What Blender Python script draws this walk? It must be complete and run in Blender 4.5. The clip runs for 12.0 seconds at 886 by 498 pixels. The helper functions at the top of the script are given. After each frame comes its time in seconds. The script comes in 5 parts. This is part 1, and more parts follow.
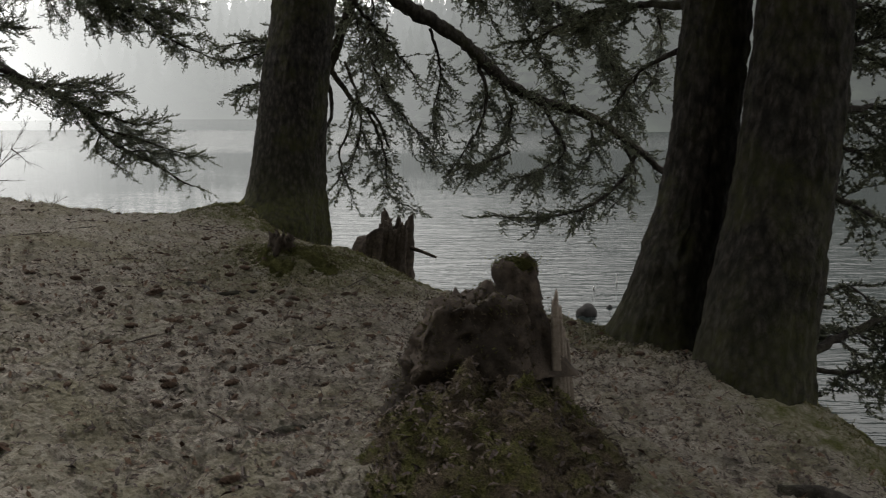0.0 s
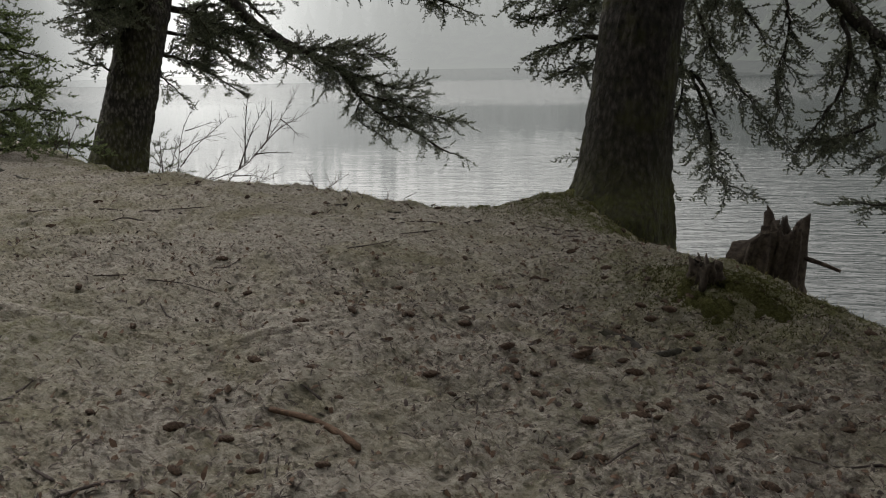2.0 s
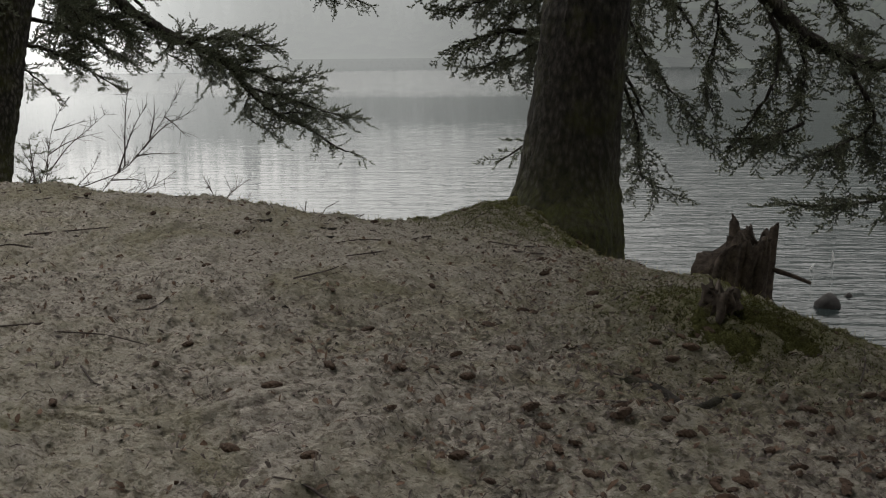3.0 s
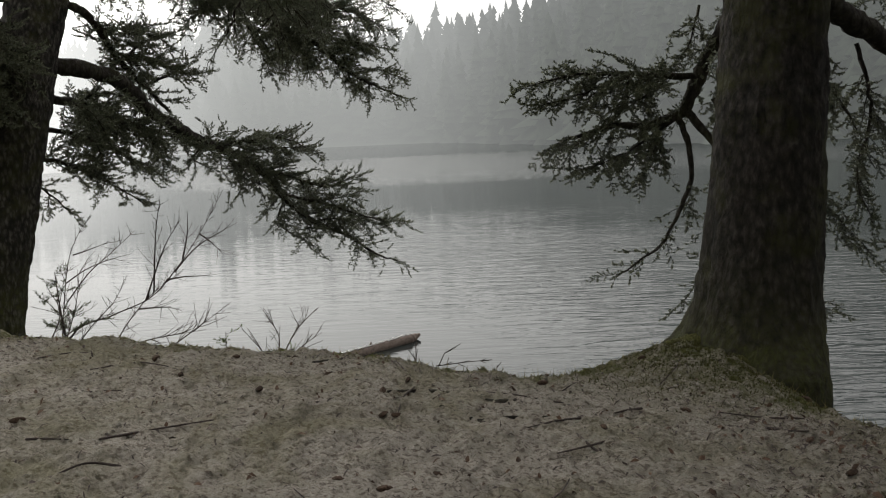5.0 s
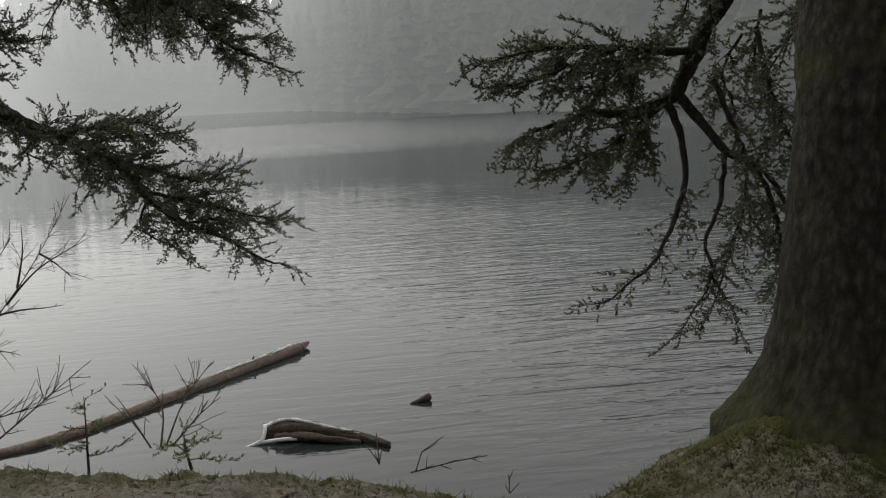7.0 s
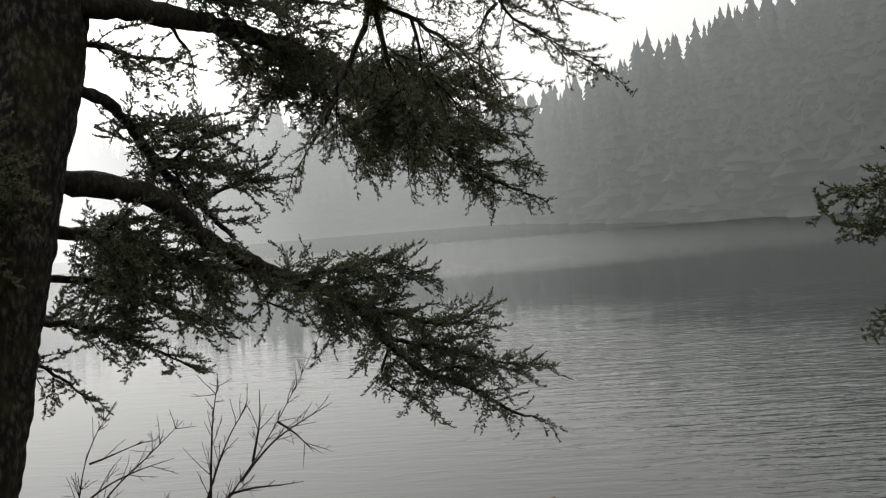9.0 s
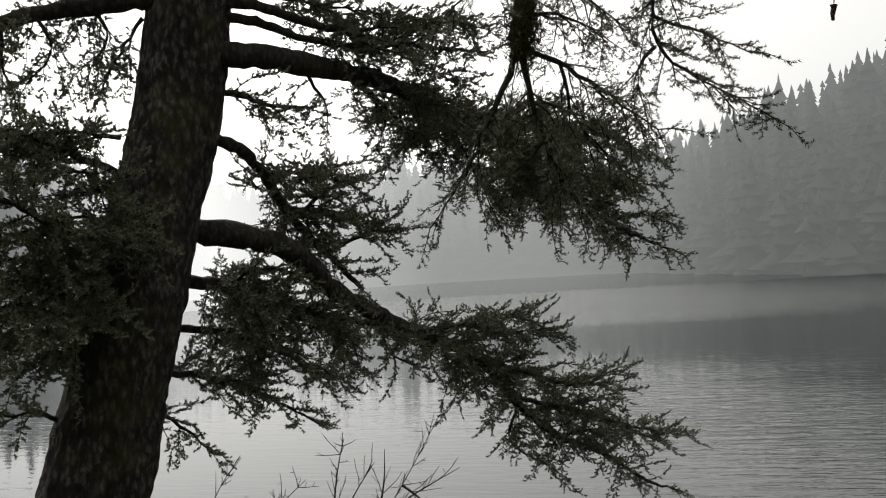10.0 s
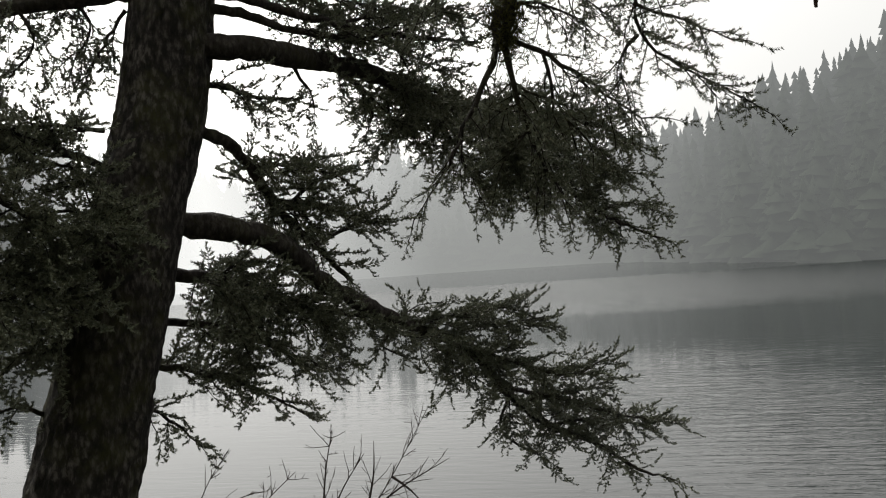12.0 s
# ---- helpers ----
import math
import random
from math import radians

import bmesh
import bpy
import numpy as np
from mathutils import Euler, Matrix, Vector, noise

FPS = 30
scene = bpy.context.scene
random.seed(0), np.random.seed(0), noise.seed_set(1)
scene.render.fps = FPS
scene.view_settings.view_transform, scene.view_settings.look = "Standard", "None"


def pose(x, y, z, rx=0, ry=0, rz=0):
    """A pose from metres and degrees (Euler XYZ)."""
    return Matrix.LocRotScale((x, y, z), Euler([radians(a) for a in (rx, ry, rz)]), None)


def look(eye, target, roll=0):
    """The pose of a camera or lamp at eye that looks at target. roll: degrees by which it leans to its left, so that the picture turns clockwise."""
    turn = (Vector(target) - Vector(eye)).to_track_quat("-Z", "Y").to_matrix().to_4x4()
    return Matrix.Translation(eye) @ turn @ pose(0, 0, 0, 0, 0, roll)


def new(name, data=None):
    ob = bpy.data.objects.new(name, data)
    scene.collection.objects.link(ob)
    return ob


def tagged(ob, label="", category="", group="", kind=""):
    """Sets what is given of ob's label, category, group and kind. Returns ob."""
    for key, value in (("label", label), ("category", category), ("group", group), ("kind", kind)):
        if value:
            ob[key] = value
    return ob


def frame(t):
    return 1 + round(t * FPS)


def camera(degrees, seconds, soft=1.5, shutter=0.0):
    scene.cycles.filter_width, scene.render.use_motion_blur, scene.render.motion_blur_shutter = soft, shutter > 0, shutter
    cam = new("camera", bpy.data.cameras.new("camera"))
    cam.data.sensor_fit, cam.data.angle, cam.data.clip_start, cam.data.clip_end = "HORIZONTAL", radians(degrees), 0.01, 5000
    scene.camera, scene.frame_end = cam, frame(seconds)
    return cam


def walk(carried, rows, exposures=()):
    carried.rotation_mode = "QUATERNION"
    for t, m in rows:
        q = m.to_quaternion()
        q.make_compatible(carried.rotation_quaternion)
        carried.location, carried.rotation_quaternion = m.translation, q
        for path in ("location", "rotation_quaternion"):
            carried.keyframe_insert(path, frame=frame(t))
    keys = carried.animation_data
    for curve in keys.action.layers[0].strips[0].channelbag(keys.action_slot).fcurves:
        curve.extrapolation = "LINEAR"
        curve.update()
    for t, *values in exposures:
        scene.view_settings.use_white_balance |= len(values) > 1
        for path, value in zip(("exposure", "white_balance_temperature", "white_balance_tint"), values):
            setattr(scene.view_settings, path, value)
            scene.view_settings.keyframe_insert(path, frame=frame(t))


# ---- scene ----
cam = camera(52.6, 12.0, soft=1.1, shutter=0.1)
METRES, EYE, TILT, LEAN, TURN = 9.0, 1.4, -9.3, 0.0, 0.0
ROWS = [
    (0.0, 0.0, 0.0, 0.0, -0.0, 0.0, -0.0),
    (0.5, -0.0423, 0.0345, 0.0137, 5.54, -0.43, -0.11),
    (1.0, -0.0844, 0.077, 0.0237, 11.06, -0.7, -0.76),
    (1.5, -0.1296, 0.1122, 0.0364, 12.88, -2.32, -0.49),
    (2.0, -0.1638, 0.151, 0.0471, 12.16, -3.38, -0.6),
    (2.5, -0.2002, 0.1868, 0.0555, 7.82, -3.84, -0.54),
    (3.0, -0.237, 0.2226, 0.0632, 3.56, -3.93, 0.2),
    (3.5, -0.2749, 0.2573, 0.0757, 3.99, -2.82, 1.63),
    (5.5, -0.3982, 0.4296, 0.1205, 0.43, 1.64, 2.34),
    (6.0, -0.4168, 0.4835, 0.1355, -2.85, 1.33, 2.52),
    (6.5, -0.43, 0.5355, 0.1489, -8.59, -1.46, 4.16),
    (8.5, -0.4696, 0.7146, 0.1974, 2.98, 2.22, 3.81),
    (9.0, -0.4907, 0.7439, 0.2103, 6.05, 6.59, 3.88),
    (9.5, -0.5051, 0.7674, 0.2193, 9.86, 9.15, 2.77),
    (10.0, -0.509, 0.779, 0.2242, 13.36, 9.86, 1.54),
    (10.5, -0.5084, 0.7826, 0.2258, 14.32, 10.18, 1.93),
    (11.0, -0.5067, 0.7835, 0.2256, 14.13, 9.92, 2.54),
    (11.5, -0.5053, 0.7829, 0.2248, 13.63, 9.48, 2.53),
    (12.0, -0.5032, 0.7817, 0.2244, 13.17, 9.26, 2.09),
]
walk(cam, [(t, pose(0, 0, EYE, TILT, LEAN, TURN) @ pose(METRES * x, METRES * y, METRES * z, 90 + pitch, roll, yaw)) for t, x, y, z, yaw, pitch, roll in ROWS],
     exposures=[(0.0, 0.22), (2.0, 0.18), (5.5, 0.14), (8.5, 0.06), (10.0, -0.04), (12.0, -0.04)])

# ---- sky and light: a bright overcast, glowing towards the hidden sun over the lake ----
SUN_AZ, SUN_EL, GLOW_AZ = radians(-42), radians(38), radians(-29)
world = bpy.data.worlds.new("overcast_sky")
scene.world = world
world.use_nodes = True
wn, wl = world.node_tree.nodes, world.node_tree.links
sky = wn.new("ShaderNodeTexSky")
sky.sky_type = "NISHITA"
sky.sun_disc = False
sky.sun_elevation, sky.sun_rotation = SUN_EL, SUN_AZ
sky.dust_density, sky.air_density = 6.0, 1.0
sat = wn.new("ShaderNodeHueSaturation")
sat.inputs["Saturation"].default_value = 0.12
sat.inputs["Value"].default_value = 0.06
wl.new(sky.outputs[0], sat.inputs["Color"])
cover = wn.new("ShaderNodeMix")
cover.data_type = "RGBA"
cover.inputs["Factor"].default_value = 0.8
zen = wn.new("ShaderNodeTexCoord")
split = wn.new("ShaderNodeSeparateXYZ")
wl.new(zen.outputs["Generated"], split.inputs[0])
dome = wn.new("ShaderNodeValToRGB")
for stop, (place, shade) in zip((dome.color_ramp.elements[0], dome.color_ramp.elements[1]), ((0.0, (0.87, 0.87, 0.845, 1)), (0.75, (1.6, 1.58, 1.53, 1)))):
    stop.position, stop.color = place, shade
wl.new(split.outputs["Z"], dome.inputs[0])
glow = wn.new("ShaderNodeVectorMath")
glow.operation = "DOT_PRODUCT"
wl.new(zen.outputs["Generated"], glow.inputs[0])
glow.inputs[1].default_value = (math.sin(GLOW_AZ) * math.cos(radians(26)), math.cos(GLOW_AZ) * math.cos(radians(26)), math.sin(radians(26)))
halo = wn.new("ShaderNodeMath")
halo.operation = "POWER"
halo.use_clamp = False
front = wn.new("ShaderNodeMath")
front.operation = "MAXIMUM"
front.inputs[1].default_value = 0.0
wl.new(glow.outputs["Value"], front.inputs[0])
wl.new(front.outputs[0], halo.inputs[0])
halo.inputs[1].default_value = 8.0
bright = wn.new("ShaderNodeMix")
bright.data_type, bright.blend_type = "RGBA", "ADD"
bright.inputs["B"].default_value = (1.1, 1.08, 1.03, 1)
lobe = wn.new("ShaderNodeMath")
lobe.operation = "MAXIMUM"
wl.new(halo.outputs[0], lobe.inputs[0])
lobe.inputs[1].default_value = 0.0
wl.new(lobe.outputs[0], bright.inputs["Factor"])
wl.new(dome.outputs[0], bright.inputs["A"])
wl.new(bright.outputs["Result"], cover.inputs["B"])
wl.new(sat.outputs[0], cover.inputs["A"])
wl.new(cover.outputs["Result"], wn["Background"].inputs["Color"])
wn["Background"].inputs["Strength"].default_value = 1.0
sun = new("sun", bpy.data.lights.new("sun", "SUN"))
sun.data.energy, sun.data.angle, sun.data.color = 1.5, radians(20), (1.0, 0.965, 0.91)
sun.matrix_world = look((0, 0, 30), (30 * math.sin(-SUN_AZ) * math.cos(SUN_EL), -30 * math.cos(SUN_AZ) * math.cos(SUN_EL), 30 - 30 * math.sin(SUN_EL)))

# ---- materials ----


class Nodes:
    """A small builder of node materials."""

    def __init__(self, name, rough=0.9, spec=0.3):
        self.mat = bpy.data.materials.new(name)
        self.mat.use_nodes = True
        self.n, self.l = self.mat.node_tree.nodes, self.mat.node_tree.links
        self.bsdf = self.n["Principled BSDF"]
        self.bsdf.inputs["Roughness"].default_value = rough
        self.bsdf.inputs["Specular IOR Level"].default_value = spec
        self.geo = self.n.new("ShaderNodeNewGeometry")

    def link(self, a, b):
        self.l.new(a, b)
        return self

    def stretch(self, scale):
        m = self.n.new("ShaderNodeMapping")
        m.inputs["Scale"].default_value = scale
        self.l.new(self.geo.outputs["Position"], m.inputs["Vector"])
        return m.outputs[0]

    def noise(self, scale, detail=4.0, rough=0.6, at=None, warp=0.0):
        t = self.n.new("ShaderNodeTexNoise")
        t.inputs["Scale"].default_value, t.inputs["Detail"].default_value, t.inputs["Roughness"].default_value = scale, detail, rough
        t.inputs["Distortion"].default_value = warp
        self.l.new(at or self.geo.outputs["Position"], t.inputs["Vector"])
        return t.outputs["Fac"]

    def voronoi(self, scale, at=None, feature="F1"):
        t = self.n.new("ShaderNodeTexVoronoi")
        t.feature = feature
        t.inputs["Scale"].default_value = scale
        self.l.new(at or self.geo.outputs["Position"], t.inputs["Vector"])
        return t.outputs["Distance"]

    def attr(self, name):
        a = self.n.new("ShaderNodeAttribute")
        a.attribute_name = name
        return a.outputs["Fac"]

    def ramp(self, fac, *stops):
        r = self.n.new("ShaderNodeValToRGB")
        e = r.color_ramp.elements
        while len(e) < len(stops):
            e.new(0.5)
        for k, (p, c) in zip(e, stops):
            k.position, k.color = p, (*c, 1) if isinstance(c, tuple) else (c, c, c, 1)
        self.l.new(fac, r.inputs[0])
        return r.outputs[0]

    def mix(self, fac, a, b, mode="MIX"):
        m = self.n.new("ShaderNodeMix")
        m.data_type, m.blend_type = "RGBA", mode
        for sock, v in (("Factor", fac), ("A", a), ("B", b)):
            if isinstance(v, (int, float)):
                m.inputs[sock].default_value = v if sock == "Factor" else (v, v, v, 1)
            elif isinstance(v, tuple):
                m.inputs[sock].default_value = (*v, 1)
            else:
                self.l.new(v, m.inputs[sock])
        return m.outputs["Result"]

    def math(self, op, a, b=0.0, clamp=False):
        m = self.n.new("ShaderNodeMath")
        m.operation, m.use_clamp = op, clamp
        for i, v in enumerate((a, b)):
            if isinstance(v, (int, float)):
                m.inputs[i].default_value = v
            else:
                self.l.new(v, m.inputs[i])
        return m.outputs[0]

    def colour(self, c):
        self.l.new(c, self.bsdf.inputs["Base Color"])
        return self

    def bump(self, height, strength=0.5, distance=0.02):
        b = self.n.new("ShaderNodeBump")
        b.inputs["Strength"].default_value, b.inputs["Distance"].default_value = strength, distance
        self.l.new(height, b.inputs["Height"])
        self.l.new(b.outputs[0], self.bsdf.inputs["Normal"])
        return self


def make_ground():
    m = Nodes("forest_floor", 0.95, 0.15)
    big = m.noise(0.7, 6, 0.7, warp=0.8)
    mid = m.noise(7, 6, 0.75)
    fine = m.noise(38, 6, 0.75)
    grit = m.noise(150, 4, 0.75)
    sand = m.ramp(fine, (0.25, (0.26, 0.222, 0.185)), (0.5, (0.46, 0.415, 0.36)), (0.8, (0.60, 0.56, 0.505)))
    litter = m.ramp(grit, (0.3, (0.075, 0.055, 0.042)), (0.55, (0.26, 0.19, 0.145)), (0.85, (0.43, 0.34, 0.265)))
    cover = m.math("ADD", m.math("MULTIPLY", big, 1.0), m.math("ADD", m.math("MULTIPLY", mid, 0.6), m.math("MULTIPLY", fine, 0.8)))
    c = m.mix(m.math("MULTIPLY", m.ramp(cover, (1.02, 0.0), (1.32, 0.85)), m.math("SUBTRACT", 1.0, m.math("MULTIPLY", m.attr("bare"), 0.75))), sand, litter)
    c = m.mix(m.ramp(grit, (0.58, 0.0), (0.66, 0.7)), c, (0.045, 0.034, 0.026))
    c = m.mix(m.ramp(m.noise(26, 6, 0.8, m.stretch((1, 1.6, 1))), (0.57, 0.0), (0.65, 0.8)), c, (0.05, 0.037, 0.029))
    # Dark specks put the small shadows between clods into the colour.
    clod_shade = m.noise(42, 3, 0.6, m.stretch((0.8, 1.3, 1)))
    c = m.mix(m.ramp(clod_shade, (0.52, 0.0), (0.62, 0.65)), c, (0.085, 0.06, 0.045))
    green = m.ramp(grit, (0.3, (0.04, 0.044, 0.013)), (0.6, (0.145, 0.15, 0.045)), (0.85, (0.27, 0.26, 0.09)))
    c = m.mix(m.ramp(m.noise(1.1, 5, 0.7, warp=0.6), (0.47, 0.0), (0.63, 0.55)), c, m.ramp(fine, (0.3, (0.11, 0.10, 0.045)), (0.7, (0.30, 0.275, 0.15))))
    mossy = m.math("MULTIPLY", m.attr("moss"), m.ramp(m.noise(9, 5, 0.7), (0.35, 0.1), (0.6, 1.0)))
    c = m.mix(mossy, c, green)
    m.colour(c)
    h = m.math("SUBTRACT", m.math("ADD", m.math("MULTIPLY", fine, 0.7), m.math("MULTIPLY", grit, 0.3)), m.math("MULTIPLY", clod_shade, 0.5))
    return m.bump(h, 1.0, 0.09).mat


def make_bark(name, dark=(0.009, 0.008, 0.007), light=(0.060, 0.052, 0.045), moss=0.35):
    m = Nodes(name, 0.93, 0.2)
    plates = m.voronoi(24, m.stretch((1, 1, 0.5)))
    fine = m.noise(46, 6, 0.75, m.stretch((1, 1, 0.42)))
    crack = m.math("ADD", m.math("MULTIPLY", plates, 0.35), m.math("MULTIPLY", fine, 0.75))
    c = m.ramp(crack, (0.35, light), (0.52, tuple((2 * a + b) / 3 for a, b in zip(dark, light))), (0.7, dark))
    c = m.mix(m.ramp(m.noise(5, 5, 0.7), (0.58, 0.0), (0.8, 0.25)), c, (0.15, 0.145, 0.135))
    # Pale lichen that also paints a better lit trunk lighter.
    crust = m.math("MULTIPLY", m.math("MULTIPLY", m.ramp(m.noise(3.5, 6, 0.75), (0.40, 0.25), (0.58, 1.0)), m.ramp(crack, (0.36, 0.85), (0.56, 0.0))), m.attr("lichen_light"))
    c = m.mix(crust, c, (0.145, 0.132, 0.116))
    mossy = m.math("MULTIPLY", m.ramp(m.noise(2.2, 6, 0.75), (0.48, 0.0), (0.62, 1.0)), moss)
    c = m.mix(m.math("MAXIMUM", mossy, m.math("MULTIPLY", m.attr("moss"), m.ramp(m.noise(14, 4, 0.7), (0.35, 0.2), (0.6, 1.0)))), c, m.ramp(fine, (0.3, (0.025, 0.03, 0.008)), (0.7, (0.11, 0.115, 0.03))))
    m.colour(c)
    return m.bump(m.math("SUBTRACT", 1.0, crack), 1.0, 0.035).mat


def make_needles(name, low, high, frost=0.25):
    m = Nodes(name, 0.6, 0.35)
    c = m.mix(m.geo.outputs["Random Per Island"], low, high)
    c = m.mix(m.ramp(m.noise(3.0, 3), (0.4, 0.0), (0.7, 0.35)), c, tuple(0.6 * v for v in low))
    up = m.n.new("ShaderNodeSeparateXYZ")
    m.l.new(m.geo.outputs["True Normal"], up.inputs[0])
    dust = m.math("MULTIPLY", m.ramp(m.math("ABSOLUTE", up.outputs["Z"]), (0.75, 0.0), (0.98, 1.0)), m.ramp(m.noise(2.0, 4, 0.7), (0.45, 0.0), (0.7, frost)))
    m.colour(m.mix(dust, c, (0.55, 0.57, 0.57)))
    return m.mat


def make_wood(name, dark, light, scale=30):
    m = Nodes(name, 0.9, 0.2)
    f = m.noise(scale, 6, 0.7)
    g = m.noise(3, 5, 0.7)
    m.colour(m.mix(m.ramp(g, (0.4, 0.0), (0.7, 0.7)), m.ramp(f, (0.3, dark), (0.7, light)), dark))
    return m.bump(f, 0.8, 0.012).mat


def make_moss(name="moss", low=0.55, high=0.69):
    """Moss giving way to brown litter: a lower threshold leaves less green."""
    m = Nodes(name, 0.95, 0.1)
    f = m.noise(120, 4, 0.75)
    g = m.noise(7, 5, 0.7)
    c = m.ramp(f, (0.3, (0.022, 0.02, 0.009)), (0.6, (0.115, 0.115, 0.038)), (0.85, (0.23, 0.215, 0.078)))
    c = m.mix(m.ramp(g, (low, 0.0), (high, 0.9)), c, m.ramp(f, (0.3, (0.035, 0.026, 0.02)), (0.8, (0.17, 0.13, 0.10))))
    m.colour(c)
    return m.bump(m.math("ADD", f, g), 0.9, 0.03).mat


def make_water():
    m = Nodes("lake_water", 0.04, 0.5)
    m.bsdf.inputs["Base Color"].default_value = (0.012, 0.016, 0.016, 1)
    m.bsdf.inputs["IOR"].default_value = 1.333
    ripple = m.noise(1.0, 3, 0.5, m.stretch((0.75, 3.8, 1)), 0.7)
    small = m.noise(1.0, 2, 0.5, m.stretch((3.0, 9.0, 1)), 0.3)
    patch = m.ramp(m.noise(0.06, 3, 0.5, m.stretch((0.6, 1, 1))), (0.36, 0.12), (0.64, 1.0))
    xyz = m.n.new("ShaderNodeSeparateXYZ")
    m.l.new(m.geo.outputs["Position"], xyz.inputs[0])
    out = m.math("DIVIDE", m.math("ADD", xyz.outputs["Y"], m.math("MULTIPLY", m.math("SUBTRACT", m.noise(0.02, 3, 0.5, m.stretch((0.5, 1, 1))), 0.5), 14.0)), 250.0)
    ruffled = m.ramp(out, (0.23, 0.0), (0.29, 1.0), (0.425, 1.0), (0.44, 0.04))
    calm = m.ramp(m.math("DIVIDE", xyz.outputs["Y"], 100.0), (0.20, 1.0), (0.48, 0.15))
    patch = m.math("ADD", m.math("MULTIPLY", patch, calm), m.math("MULTIPLY", ruffled, 1.3))
    m.l.new(m.math("ADD", 0.03, m.math("MULTIPLY", ruffled, 0.15)), m.bsdf.inputs["Roughness"])
    lee = m.math("DIVIDE", m.math("ADD", xyz.outputs["X"], m.math("ADD", m.math("MULTIPLY", xyz.outputs["Y"], 0.4), 0.8)), 10.0)
    patch = m.math("MULTIPLY", patch, m.ramp(lee, (0.3, 0.35), (0.8, 1.1)))
    h = m.math("MULTIPLY", m.math("ADD", ripple, m.math("MULTIPLY", small, 0.25)), patch)
    return m.bump(h, 1.0, 0.054).mat


def make_far(name, tint, near, per_metre, lift):
    """Wooded slopes across the lake: mist painted as emission, growing with distance and height."""
    m = Nodes(name, 0.95, 0.0)
    m.colour(m.ramp(m.noise(0.35, 4, 0.7), (0.3, tuple(0.5 * v for v in tint)), (0.7, tint)))
    xyz = m.n.new("ShaderNodeSeparateXYZ")
    m.l.new(m.geo.outputs["Position"], xyz.inputs[0])
    far = m.n.new("ShaderNodeVectorMath")
    far.operation = "LENGTH"
    m.l.new(m.geo.outputs["Position"], far.inputs[0])
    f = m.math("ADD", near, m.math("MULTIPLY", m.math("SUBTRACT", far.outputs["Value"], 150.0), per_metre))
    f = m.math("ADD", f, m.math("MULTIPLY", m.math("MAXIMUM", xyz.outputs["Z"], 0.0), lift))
    painted_mist = m.n.new("ShaderNodeEmission")
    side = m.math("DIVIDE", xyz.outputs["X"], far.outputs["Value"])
    # More painted glow in the bright gap to the left.
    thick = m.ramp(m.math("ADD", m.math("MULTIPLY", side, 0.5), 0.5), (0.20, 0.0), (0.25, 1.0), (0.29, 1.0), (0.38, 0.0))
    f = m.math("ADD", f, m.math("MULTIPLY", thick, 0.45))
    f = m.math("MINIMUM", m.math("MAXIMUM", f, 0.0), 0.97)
    m.l.new(m.ramp(m.math("ADD", m.math("MULTIPLY", side, 0.5), 0.5), (0.19, (0.32, 0.33, 0.33)), (0.235, (0.85, 0.86, 0.84)), (0.27, (1.05, 1.05, 1.02)), (0.33, (0.60, 0.61, 0.595)), (0.44, (0.54, 0.55, 0.54)), (0.53, (0.30, 0.31, 0.305)), (0.60, (0.27, 0.28, 0.275)), (0.68, (0.21, 0.22, 0.215))), painted_mist.inputs["Color"])
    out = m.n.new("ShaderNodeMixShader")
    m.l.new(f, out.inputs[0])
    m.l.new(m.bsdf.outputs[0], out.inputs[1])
    m.l.new(painted_mist.outputs[0], out.inputs[2])
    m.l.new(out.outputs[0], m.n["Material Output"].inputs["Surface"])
    return m.mat


GROUND = make_ground()
BARK = make_bark("spruce_bark")
TWIG_BARK = make_bark("limb_bark", (0.016, 0.013, 0.011), (0.075, 0.066, 0.058), 0.25)
NEEDLES = make_needles("spruce_needles", (0.062, 0.073, 0.045), (0.205, 0.215, 0.14), 0.8)
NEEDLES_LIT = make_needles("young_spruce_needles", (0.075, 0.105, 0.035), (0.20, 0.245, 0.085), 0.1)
MOSS = make_moss()
HUMUS = make_moss("mossy_humus", 0.40, 0.55)
ROTTEN = make_wood("rotten_wood", (0.015, 0.012, 0.010), (0.11, 0.085, 0.068), 25)
SPLIT = make_wood("split_grey_wood", (0.13, 0.105, 0.085), (0.34, 0.29, 0.25), 40)
DRIFT = make_wood("weathered_log", (0.05, 0.037, 0.031), (0.21, 0.168, 0.146), 22)
STEM = make_wood("bare_twig", (0.035, 0.028, 0.026), (0.11, 0.085, 0.075), 60)
CONE = make_wood("cone_scales", (0.032, 0.021, 0.015), (0.115, 0.074, 0.052), 90)
LEAF = make_wood("dead_leaf", (0.05, 0.03, 0.02), (0.17, 0.108, 0.075), 50)
STONE = make_wood("wet_stone", (0.012, 0.011, 0.011), (0.045, 0.043, 0.041), 12)
GRASS = make_wood("dry_grass", (0.08, 0.075, 0.03), (0.30, 0.25, 0.115), 20)
FROST = make_wood("frosted_bark", (0.3, 0.29, 0.28), (0.72, 0.73, 0.73), 60)
WATER = make_water()
# The haze is emission in this material, not air in front of it.
FOREST = make_far("mist_painted_conifers", (0.05, 0.062, 0.045), 0.48, 0.0018, 0.0036)

# ---- mesh helpers ----


